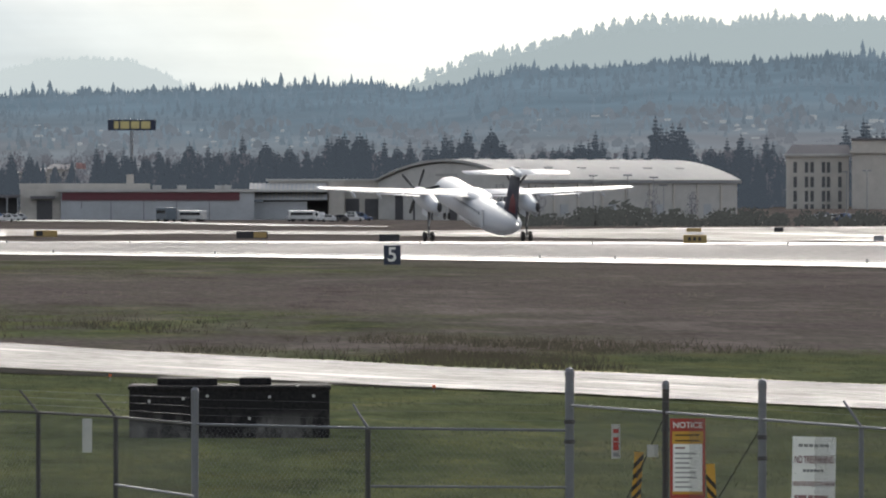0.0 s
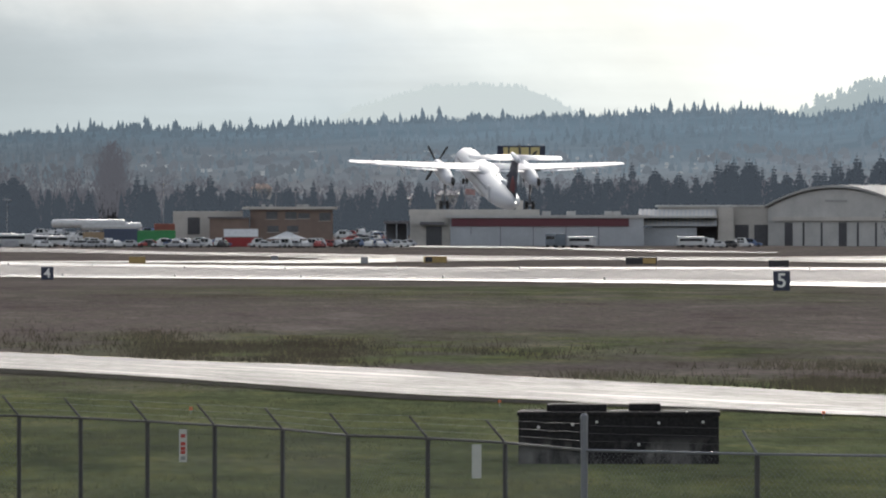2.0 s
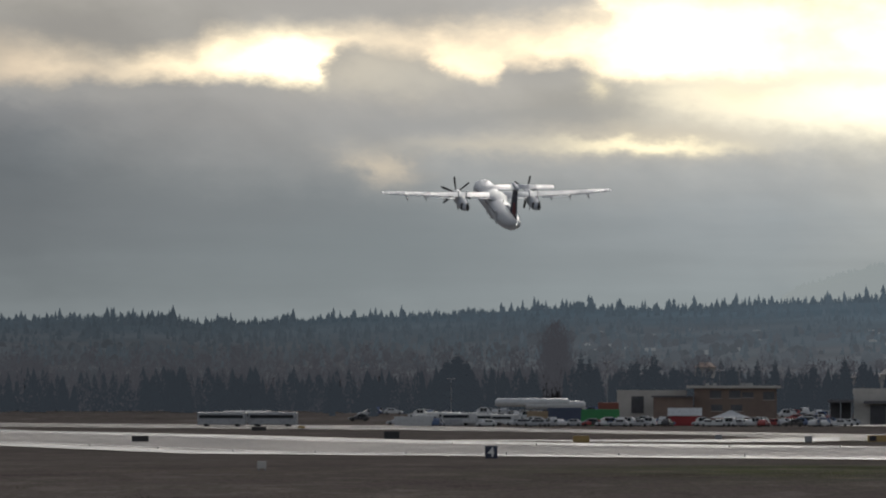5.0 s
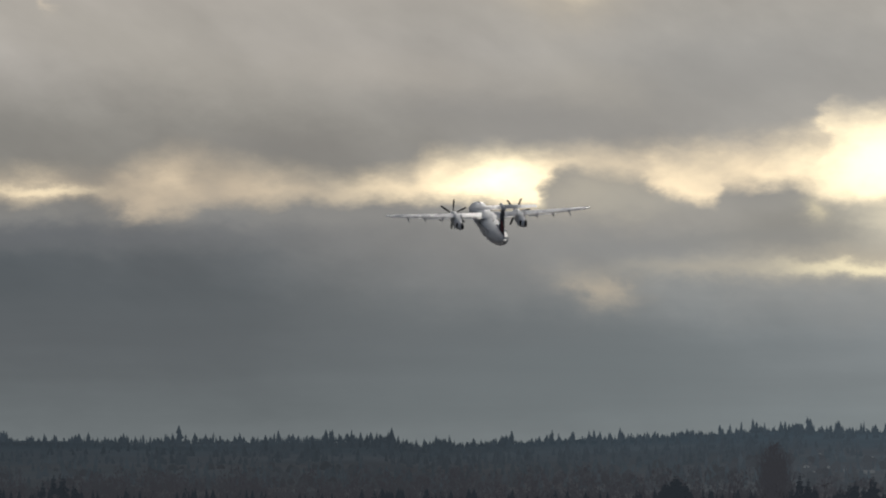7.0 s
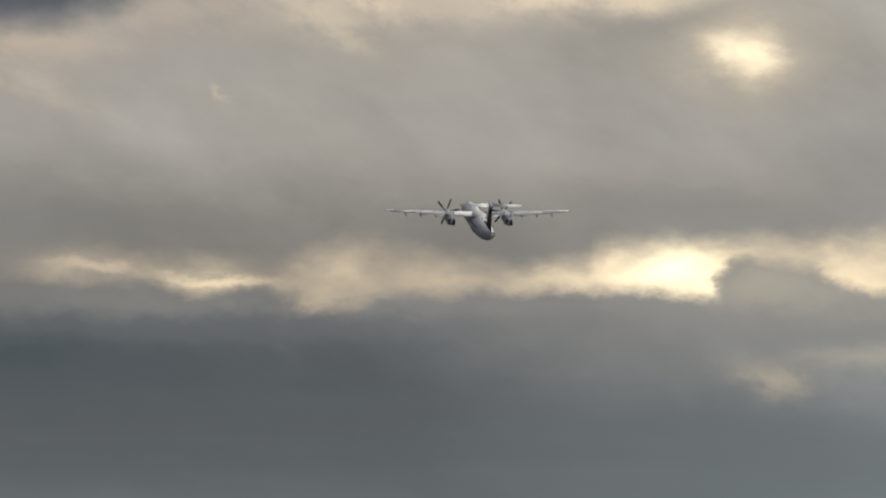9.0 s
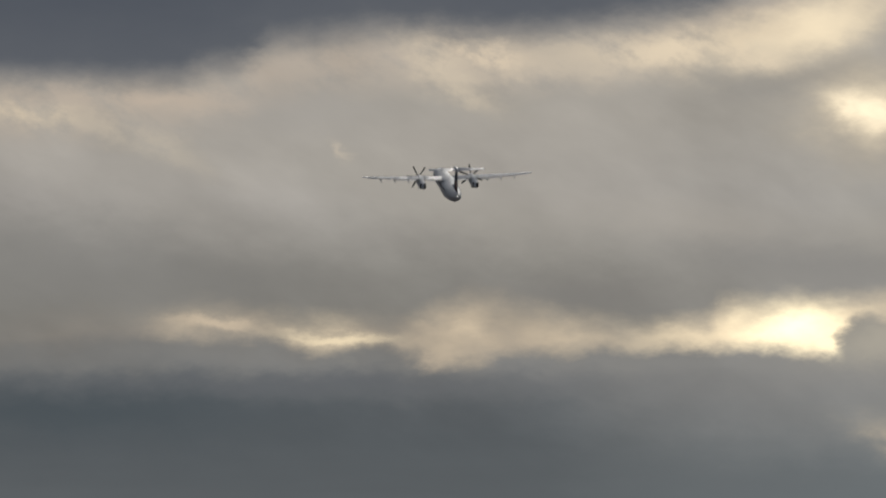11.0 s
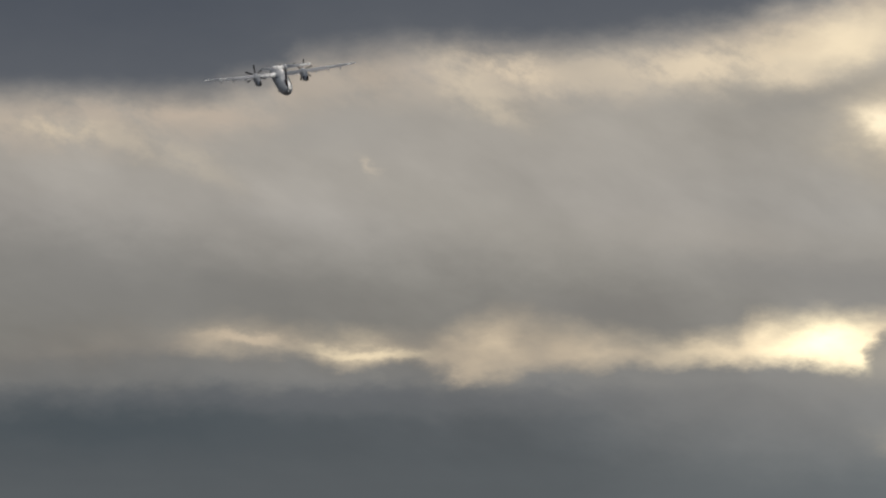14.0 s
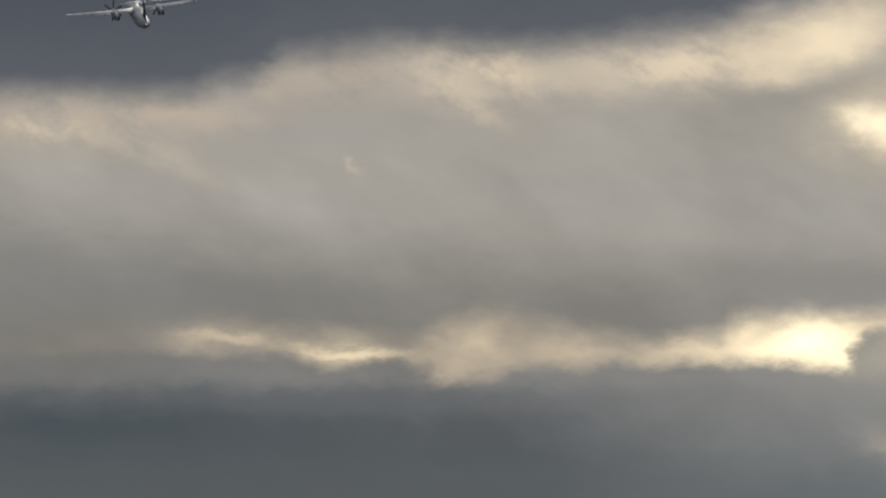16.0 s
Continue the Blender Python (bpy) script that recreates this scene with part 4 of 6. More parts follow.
def make_bush(name, seed, w, h):
    rng = random.Random(seed)
    t = thing(name, Matrix(), "dark winter shrub at the edge of the apron", "shrub", "shrubs by the hangar")
    bm = bmesh.new()
    for i in range(170):
        a, u = rng.uniform(0, math.tau), math.sqrt(rng.random())
        p = Vector((math.cos(a) * u * w, math.sin(a) * u * w * .7, h * rng.uniform(.05, 1) * (1 - .55 * u * u)))
        s = rng.uniform(.2, .5)
        v = [bm.verts.new(p + Vector((rng.uniform(-s, s), rng.uniform(-s, s), rng.uniform(-s, s)))) for _ in range(4)]
        for f in ((0, 1, 2), (0, 2, 3), (0, 3, 1), (1, 3, 2)):
            bm.faces.new([v[k] for k in f])
    part("foliage", bm, M_BUSH, t)
    part("stem", bm_tube((0, 0, 0), (0, 0, h * .6), .12, .05, 5), M_BARK, t)
    return t


def clump(bm, base, w, h, rng, n=16):
    """A ragged thicket of loose shards."""
    for _ in range(n):
        a, u, v = rng.uniform(0, math.tau), math.sqrt(rng.random()), rng.random()
        r = w * u * (1 - .75 * v ** 2.2)
        p = base + Vector((math.cos(a) * r, math.sin(a) * r, h * v))
        s = w * rng.uniform(.10, .24)
        q = [bm.verts.new(p + Vector((rng.uniform(-s, s) * .7, rng.uniform(-s, s), rng.uniform(-s, s) * 1.3))) for _ in range(3)]
        bm.faces.new(q)


def stand(proto, px, top, d, rng, native):
    """A copy of a tree whose top shows at a given height."""
    p = spot(px, 0, d)
    p.z = land(p.y) - .1
    want = (EYE.z + d * (HORIZON - top) / UNIT - p.z) / native
    m = Matrix.Translation(p) @ Matrix.Rotation(rng.uniform(0, 6.28), 4, "Z")
    ob = copy_thing(proto, m)
    ob.scale = (want * rng.uniform(.85, 1.1), want * rng.uniform(.85, 1.1), want)
    return ob


def build_trees():
    rng = random.Random(11)
    cons = [make_conifer("conifer_tree", 30 + i, 16, r) for i, r in enumerate((3.0, 3.8, 2.6, 4.6))]
    bares = [make_bare("bare_tree", 50 + i, 14, sp, "leafless brown deciduous tree behind the airfield") for i, sp in enumerate((.75, .95, .85))]
    poplar = make_bare("poplar_tree", 66, 20, .33, "tall narrow leafless poplar")
    cedar = make_conifer("cedar_tree", 71, 15, 6.2, 1.1)
    # runs of conifers: from, to, highest, lowest top, spacing
    for x0, x1, t0, t1, gap in ((-60, 60, 500, 515, 30), (60, 130, 505, 520, 34), (190, 300, 500, 520, 30), (300, 385, 490, 510, 28), (520, 590, 478, 505, 24), (640, 705, 459, 480, 22), (728, 800, 460, 478, 20),
                                (800, 905, 474, 496, 22), (905, 1160, 470, 496, 22), (1270, 1330, 456, 480, 18), (1330, 1440, 462, 485, 19), (1440, 1545, 443, 470, 17), (1545, 1680, 450, 478, 20),
                                (1680, 1760, 424, 450, 18), (1760, 1890, 440, 470, 20), (1890, 2010, 422, 445, 17), (2010, 2095, 450, 475, 22), (2095, 2165, 428, 455, 18), (2165, 2262, 448, 472, 22),
                                (2262, 2322, 407, 430, 15), (2322, 2500, 440, 465, 21), (2600, 2700, 412, 440, 18), (-700, -620, 462, 480, 22)):
        gap *= .68
        x = x0 + gap * .4
        while x < x1:
            d = rng.uniform(2330, 2460) + (160 if x > 2470 else 0)
            stand(rng.choice(cons), x + rng.uniform(-4, 4), rng.uniform(t0, t1) + rng.choice((-17, -11, -5, 3)), d, rng, 16)
            if rng.random() < .7:
                stand(rng.choice(cons), x + rng.uniform(-9, 9), rng.uniform(t1 - 10, t1 + 20), d - 60, rng, 16)
            x += gap * rng.uniform(.8, 1.25)
    for cx, top in ((440, 451), (424, 462), (457, 464)):
        stand(cedar, cx, top, 2330, rng, 15)
    stand(cedar, 20, 492, 2330, rng, 15)
    for x, top in ((614, 394), (618, 398), (610, 400), (625, 402), (603, 404), (630, 412), (599, 414), (636, 425), (594, 428), (622, 420), (608, 422), (615, 410)):
        stand(poplar, x, top, 2380, rng, 20)
    x = -1150
    while x < 2500:
        d = rng.uniform(2470, 2640)
        top = rng.uniform(436, 478) if x < 600 else rng.uniform(455, 490)
        stand(rng.choice(bares), x, top, d, rng, 14)
        x += rng.uniform(9, 20) if x < 600 else rng.uniform(13, 30)
    # undergrowth and young trees fill the gaps
    for kind, mat, n, lo, hi, label in (("conifer_scrub", M_CONIFER, 1500, 474, 530, "dense dark young conifers behind the buildings"), ("bare_scrub", M_TWIG, 1100, 466, 530, "brown leafless thicket behind the buildings")):
        bm = bmesh.new()
        for _ in range(n):
            px, d = rng.uniform(-1100, 2750), rng.uniform(2340, 2600)
            top = rng.uniform(lo, hi) - (12 if px > 1250 else 0)
            p = spot(px, 0, d)
            p.z = land(p.y)
            h = EYE.z + d * (HORIZON - top) / UNIT - p.z
            if h > 1:
                if kind == "conifer_scrub":
                    conifer(bm, p, h, h * rng.uniform(.16, .30), rng, 6, 6)
                else:
                    clump(bm, p, h * rng.uniform(.16, .30), h, rng, 70)
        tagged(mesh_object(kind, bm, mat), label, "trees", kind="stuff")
    for x, top in ((2060, 520), (1990, 515), (2330, 530), (2260, 525)):
        stand(bares[0], x, top, 2080, rng, 14)
    for o in cons + bares + [poplar, cedar]:
        p = spot(rng.uniform(-1100, -900), 0, rng.uniform(2480, 2600))
        o.matrix_world = Matrix.Translation((p.x, p.y, land(p.y)))
    bushes = [make_bush("shrub", 80 + i, 2.3, 2.6) for i in range(3)]
    x = 2035
    while x < 2720:
        p = on_land(x, 592)
        s = rng.uniform(.75, 1.5) * (1.35 if 2150 < x < 2230 else 1)
        o = copy_thing(rng.choice(bushes), Matrix.Translation(p + Vector((0, rng.uniform(-20, 40), -.05))) @ Matrix.Rotation(rng.uniform(0, 6), 4, "Z"))
        o.location.z = land(o.location.y) - .05
        o.scale = (s * 1.25, s, s)
        x += rng.uniform(12, 26)
    for o, x in zip(bushes, (2048, 2300, 2480)):
        p = on_land(x, 591)
        o.matrix_world = Matrix.Translation(p)


# ---------------------------------------------------------------- buildings
M_BEIGE = plain("beige_wall", (.48, .455, .42), .85, vary=.18, scale=.3)
M_PALE = plain("pale_metal_wall", (.46, .455, .44), .7, vary=.2, scale=.25)
M_BLUEGREY = plain("blue_grey_wall", (.39, .41, .435), .75, vary=.18, scale=.25)
M_BRICK = plain("brown_brick_wall", (.21, .155, .13), .9, vary=.2, scale=.6)
M_ROOF = plain("pale_curved_roof", (.34, .34, .33), .7, vary=.18, scale=.2, spec=.35)
M_REDBAND = plain("dull_red_band", (.13, .045, .055), .8, vary=.2, scale=.5)
# dark colour for slabs that paint in the shade of openings
M_SHADE = plain("painted_shade", (.07, .07, .078), .6, vary=.3)
M_SLATE = plain("grey_slate_roof", (.13, .125, .135), .7, vary=.2)
M_WINDOW = plain("window_glass", (.10, .105, .115), .15, vary=.3)
M_STEEL = plain("galvanised_steel", (.26, .27, .29), .45, .5, vary=.2, scale=3)


class Site:
    """A building site facing the camera: local metres from bearings and dips."""

    def __init__(self, name, px, base, d, label, category="building", turn=0.0):
        p = spot(px, base, d)
        self.px, self.base, self.k = px, base, d / UNIT
        g = land(p.y)
        self.sink = p.z - g
        self.ob = thing(name, Matrix.Translation((p.x, p.y, g)) @ Matrix.Rotation(-math.atan2(p.x, p.y) + radians(turn), 4, "Z"), label, category)

    def x(self, px):
        return (px - self.px) * self.k

    def z(self, py):
        return (self.base - py) * self.k + self.sink

    def block(self, name, x0, x1, y0, y1, material, front=0.0, depth=12.0, parent=None, label="", bevel=0.0):
        z0 = self.z(y1) if y1 < self.base - .5 else 0.0
        return part(name, bm_box(self.x(x0), self.x(x1), front, front + depth, z0, self.z(y0), bevel), material, parent or self.ob, label)


def build_hangar():
    """Barrel-roofed hangar whose near corner stands at bearing 2019."""
    s = Site("hangar", 2019, 588, 2130, "large pale barrel-roofed hangar with a curved gable", "hangar")
    h = s.ob
    rot = Matrix.Rotation(radians(-40), 4, "Z")
    h.matrix_world = h.matrix_world @ rot
    eave, rise, wide, long = s.z(513), (s.z(480) - s.z(513)), 38.0, 74.0
    # local: the gable runs along -x (to the left, away), the side along +y turned to the right
    n = 28

    def arch(y, dz=0.0, grow=0.0):
        return [Vector((-wide / 2 + (wide / 2 + grow) * math.cos(math.pi * i / n) * 1.0, y, eave + dz + (rise + grow) * (1 - math.cos(math.pi * i / n) ** 2))) for i in range(n + 1)]
    for y0, y1 in ((0, .4), (long - .4, long)):
        part("gable_wall", loft(bmesh.new(), [[Vector((0, y, 0)), *arch(y), Vector((-wide, y, 0))] for y in (y0, y1)]), M_PALE, h, "weathered pale sheet-metal gable")
    part("side_wall", bm_box(-.4, 0, .41, long - .41, 0, eave), M_PALE, h)
    part("side_wall", bm_box(-wide, -wide + .4, .41, long - .41, 0, eave), M_PALE, h)
    bm = bmesh.new()
    loft(bm, [arch(y, .08, .25) + arch(y, .45, .45)[::-1] for y in (-.8, long + .8)])
    roof = part("roof", bm, M_ROOF, h, "pale curved metal roof")
    for i in range(11):
        y = 5 + i * 6.4
        part("roof_vent", bm_box(-wide / 2 - .9, -wide / 2 + .9, y, y + 2.0, eave + rise + .2, eave + rise + 1.1, .15), M_ROOF, roof)
    for i in range(6):
        part("skylight", bm_box(-wide * .22, -wide * .16, 6 + i * 11, 8.5 + i * 11, eave + rise * .60, eave + rise * .80, .1), M_ROOF, roof)
    part("gutter", bm_box(-.1, .5, -.8, long + .8, eave - .3, eave + .25, .05), M_STEEL, h)
    door = part("hangar_door", bm_box(-wide + 4, -4, -.35, -.02, 0, 5.2), M_PALE, h, "pale sliding hangar door")
    for i in range(7):
        x = -wide + 5 + i * 5
        part("door_panel_gap", bm_box(x, x + (2.2 if i % 3 == 0 else .5), -.42, -.36, 0, 5.0), M_SHADE, door)
    part("door_header", bm_box(-wide + 2, -2, -.9, -.03, 5.3, 6.2, .05), M_BEIGE, h)
    part("gable_vent", bm_box(-wide / 2 - 3, -wide / 2 + 3, -.15, -.02, eave + 1.2, eave + 1.7), M_ROOF, h)
    for i in range(9):
        y = 4 + i * 8
        part("pilaster", bm_box(.01, .3, y, y + .6, 0, eave - .4), M_BEIGE, h)
        if i % 2:
            part("side_window", bm_box(.01, .12, y + 2.5, y + 5, 1.2, 3.4), M_BLUEGREY, h)


def build_terminal_row():
    """Low sheds that run from the hangar towards the car park."""
    s = Site("annex_shed", 1680, 585, 2150, "flat-roofed pale concrete shed with a ribbed canopy over open bays")
    s.block("wall", 1581, 1790, 511, 585, M_BEIGE, 6, 22)
    s.block("parapet", 1576, 1795, 508, 512, M_PALE, 5.6, 23)
    s.block("pier", 1688, 1715, 513, 585, M_BEIGE, 0, 5.9)
    # flat panels on the wall, painted dark as the shade inside the bays
    for a, b in ((1572, 1686), (1718, 1742), (1752, 1786)):
        s.block("bay_opening", a, b, 543, 584, M_SHADE, 5.8, .15, label="dark panel painted as the shade in an open bay")
    can = s.block("canopy", 1545, 1686, 527, 531, M_PALE, -3, 8.9, label="ribbed pale canopy roof")
    for i in range(18):
        x = 1547 + i * 7.6
        bm = loft(bmesh.new(), [[Vector((s.x(x), -3.1, s.z(543))), Vector((s.x(x + 4.6), -3.1, s.z(543))), Vector((s.x(x + 6), 5.6, s.z(515))), Vector((s.x(x + 1.4), 5.6, s.z(515)))], [Vector((s.x(x), -3.1, s.z(544))), Vector((s.x(x + 4.6), -3.1, s.z(544))), Vector((s.x(x + 6), 5.6, s.z(516))), Vector((s.x(x + 1.4), 5.6, s.z(516)))]])
        part("canopy_rib", bm, M_PALE, can)
    part("canopy_sheet", loft(bmesh.new(), [[Vector((s.x(x), -3.0, s.z(543.6 + dz))), Vector((s.x(x), 5.5, s.z(515.8 + dz)))] + [Vector((s.x(x), 5.5, s.z(517 + dz))), Vector((s.x(x), -3.0, s.z(545 + dz)))] for x, dz in ((1547, .6), (1685, .6))]), M_BLUEGREY, can)
    s.block("low_wall", 1555, 1650, 548, 585, M_BLUEGREY, -2, 1.5)

    s = Site("cargo_building", 1330, 583, 2140, "long low grey-blue cargo building with a dull red band")
    s.block("wall", 1214, 1556, 531, 583, M_BLUEGREY, 0, 26)
    s.block("red_band", 1216, 1530, 532, 546, M_REDBAND, -.25, .22, label="dull red painted band")
    s.block("roof_edge", 1205, 1562, 526, 531, M_PALE, -.6, 27)
    s.block("upper_wall", 1140, 1372, 516, 526, M_BEIGE, 5, 20)
    s.block("upper_wall", 1142, 1213, 526, 583, M_BEIGE, 2, 24)
    s.block("chimney", 1330, 1343, 500, 516, M_BEIGE, 8, 2.0)
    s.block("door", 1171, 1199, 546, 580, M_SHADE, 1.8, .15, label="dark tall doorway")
    s.block("door_canopy", 1160, 1204, 538, 543, M_SLATE, 0, 1.9)
    for x in (1376, 1420, 1487, 1500):
        s.block("roof_unit", x, x + 16, 519, 526, M_PALE, 6, 3)
    for x in (1250, 1302, 1360, 1418, 1476):
        s.block("wall_joint", x, x + 1.2, 547, 583, M_SLATE, -.08, .06)
    for x in (1238, 1330, 1440):
        s.block("roller_door", x, x + 20, 560, 583, M_BLUEGREY, -.2, .18)
    lean = s.block("lean_to", 1096, 1141, 536, 541, M_SLATE, -2, 14)
    # wall in the shade colour, painted dark under the lean-to roof
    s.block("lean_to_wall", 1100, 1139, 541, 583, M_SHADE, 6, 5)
    for x in (1098, 1118, 1137):
        s.block("lean_to_post", x, x + 2, 541, 583, M_STEEL, -1.8, .3, lean)

    s = Site("brick_office", 900, 580, 2170, "brown brick two-storey office with a flat roof")
    s.block("wall", 860, 1006, 516, 580, M_BRICK, 0, 18)
    s.block("roof_edge", 846, 1014, 511, 516, M_BEIGE, -1, 20, label="pale overhanging roof edge")
    s.block("low_wing", 788, 858, 532, 580, M_BRICK, -3, 14)
    s.block("wing_roof_edge", 785, 862, 529, 532, M_SLATE, -3.5, 15)
    s.block("back_wing", 722, 846, 519, 580, M_BEIGE, 16, 12)
    # flat panel painted dark as the shade inside the garage
    s.block("garage_opening", 748, 770, 530, 560, M_SHADE, 15.8, .15)
    for x, a, b in ((888, 520, 533), (922, 520, 533), (982, 522, 536), (945, 523, 532), (890, 545, 556), (925, 545, 556)):
        w = s.block("window", x, x + 20, a, b, M_WINDOW, -.12, .1)
        s.block("sill", x - 1, x + 21, b, b + 1, M_BEIGE, -.2, .17, w)
    for x in (880, 893, 942, 950, 957):
        s.block("roof_unit", x, x + 7, 507, 511, M_ROOF, 6, 1.5)

    s = Site("hotel", 2600, 575, 2330, "pale stone hotel block with a grey slate mansard and paired windows", "hotel")
    s.block("wall", 2497, 2608, 468, 575, M_BEIGE, 0, 24)
    s.block("cornice", 2493, 2612, 464, 468, M_PALE, -.8, 26)
    bm = loft(bmesh.new(), [[Vector((s.x(2496), -.4, s.z(464))), Vector((s.x(2612), -.4, s.z(464))), Vector((s.x(2612), 24, s.z(464))), Vector((s.x(2496), 24, s.z(464)))],
                            [Vector((s.x(2508), 4, s.z(447))), Vector((s.x(2608), 4, s.z(447))), Vector((s.x(2608), 20, s.z(447))), Vector((s.x(2508), 20, s.z(447)))]])
    part("mansard_roof", bm, M_SLATE, s.ob)
    s.block("wing_wall", 2613, 2800, 440, 575, M_BEIGE, -6, 34)
    s.block("wing_cornice", 2609, 2804, 458, 463, M_BEIGE, -6.8, 36)
    s.block("wing_cap", 2612, 2802, 436, 440, M_SLATE, -6.4, 35)
    for row in (478, 504, 529, 553):
        for x in (2510, 2530, 2540, 2560, 2569, 2589):
            w = s.block("window", x, x + 6, row, row + 19, M_WINDOW, -.15, .12)
            s.block("window_sill", x - 1, x + 7, row + 19, row + 20.5, M_PALE, -.3, .27, w)
    for row in (480, 506, 531):
        for x in (2680, 2700, 2722, 2744):
            s.block("window", x, x + 7, row, row + 18, M_WINDOW, -6.15, .12)
    # roofs that show over the trees
    for px, y0, y1, w, d in ((1215, 482, 505, 26, 2480), (880, 470, 500, 18, 2520), (1440 + 1060, 470, 500, 20, 2560), (1170, 488, 510, 34, 2500)):
        s = Site("distant_house", px, 572, d, "pale house with a low gabled roof behind trees", "house")
        s.block("wall", px - w, px + w, y0 + 9, 572, M_BEIGE, 0, 9)
        part("roof", loft(bmesh.new(), [[Vector((s.x(px - w - 2), -.6, s.z(y0 + 9))), Vector((s.x(px - w - 2), 9.6, s.z(y0 + 9))), Vector((s.x(px - w + 8), 4.5, s.z(y0)))], [Vector((s.x(px + w + 2), -.6, s.z(y0 + 9))), Vector((s.x(px + w + 2), 9.6, s.z(y0 + 9))), Vector((s.x(px + w - 8), 4.5, s.z(y0)))]]), M_SLATE if px != 880 else M_BRICK, s.ob)
        for k in (-.5, .1, .6):
            s.block("window", px + w * k - 2, px + w * k + 3, y0 + 14, y0 + 21, M_WINDOW, -.1, .08)


# house walls carry the same painted haze glow
M_HOUSE = glow_mix("hazy_house_wall", (.10, .10, .10), (.080, .088, .094), 0.8, .5, .05)


def build_hill_houses():
    """Small pale houses scattered over the lower slope."""
    rng = random.Random(21)
    for i in range(85):
        px = rng.choice((rng.uniform(1500, 1700), rng.uniform(2050, 2680), rng.uniform(2300, 2680), rng.uniform(1150, 1500), rng.uniform(640, 1000)))
        py = rng.uniform(396, 440) if px > 2000 else rng.uniform(412, 452)
        u = (570 - py) / (570 - (along(RIDGE, px) + 4))
        d = 2600 + 1300 * min(1, u) - 12
        p = spot(px, py, d)
        w, l, h = rng.choice((rng.uniform(.2, .6), rng.uniform(.3, 1.3))), rng.uniform(.9, 1.4), rng.uniform(-.15, .15)
        t = thing("hillside_house", Matrix.Translation(p) @ Matrix.Rotation(rng.uniform(-.6, .6), 4, "Z"), "small pale house among trees on the hazy slope", "house", "houses on the slope")
        part("wall", bm_box(-w, w, -l, l, -1.2, h), M_HOUSE, t)
        part("roof", loft(bmesh.new(), [[Vector((x, -l - .3, h)), Vector((x, l + .3, h)), Vector((x, 0, h + .5))] for x in (-w - .15, w + .15)]), M_HOUSE, t)


M_SIGNBLUE = plain("sign_dark_blue", (.012, .02, .05), .4, vary=.15)
M_SIGNYELLOW = plain("sign_yellow", (.60, .50, .22), .5, vary=.12)


def build_pylon_sign():
    s = Site("pylon_sign", 1339, 571, 2420, "tall pylon sign: dark blue board with yellow block shapes", "sign")
    part("pole", bm_tube((0, .5, 0), (0, .5, s.z(423)), .45, .4, 10), M_STEEL, s.ob)
    b = s.block("board", 1297, 1382, 403, 422, M_SIGNBLUE, 0, 1.2, bevel=.08)
    # plain blocks stand in for the wordmark
    for x0, x1 in ((1308, 1316), (1319, 1335), (1338, 1353), (1356, 1372)):
        s.block("yellow_block", x0, x1, 406, 419, M_SIGNYELLOW, -.06, .05, b)
    # a flag on its pole
    s = Site("flagpole", 1240, 572, 2300, "small red and white flag on a steel pole", "flag")
    part("pole", bm_tube((0, 0, 0), (0, 0, s.z(478)), .08, .05, 6), M_STEEL, s.ob)
    bm = bmesh.new()
    loft(bm, [[Vector((.1 + u * 2.2, .15 * math.sin(u * 7) + o, s.z(479) - .25 * u - v)) for v, o in ((0, 0), (1.3, 0), (1.3, .03), (0, .03))] for u in (0, .2, .4, .6, .8, 1)])
    part("flag", bm, plain("flag_cloth", (.38, .24, .23), .8, vary=.4, scale=1.2), s.ob)
    # car-park lamp posts
    for px, top, d in ((2217, 502, 2050), (2263, 506, 2050), (2280, 520, 2060), (2604, 496, 2060), (2640, 494, 2060), (2156, 503, 2050), (706, 470, 2260), (905, 485, 2280), (940, 485, 2280), (430, 500, 2200)):
        s = Site("lamp_post", px, 586, d, "slim grey steel lamp post with a flat head", "lamp post")
        part("pole", bm_tube((0, 0, 0), (0, 0, s.z(top)), .12, .08, 8), M_STEEL, s.ob)
        part("lamp_head", bm_box(-.9, .9, -.25, .25, s.z(top) - .05, s.z(top) + .22, .05), M_STEEL, s.ob)


# ---------------------------------------------------------------- vehicles on the apron
CAR_COLOURS = [("white_car_paint", (.50, .51, .52)), ("silver_car_paint", (.33, .34, .36)), ("black_car_paint", (.03, .03, .035)), ("blue_car_paint", (.06, .10, .20)), ("red_car_paint", (.26, .03, .03))]


def wheel(parent, x, y, r, w):
    t = part("wheel", loft(bmesh.new(), [[Vector((x + dx, y + rr * math.cos(a), r + rr * math.sin(a))) for a in (math.tau * i / 12 for i in range(12))] for dx, rr in ((-w, r * .6), (-w, r), (w, r), (w, r * .6))]), M_TYRE, parent)
    return t


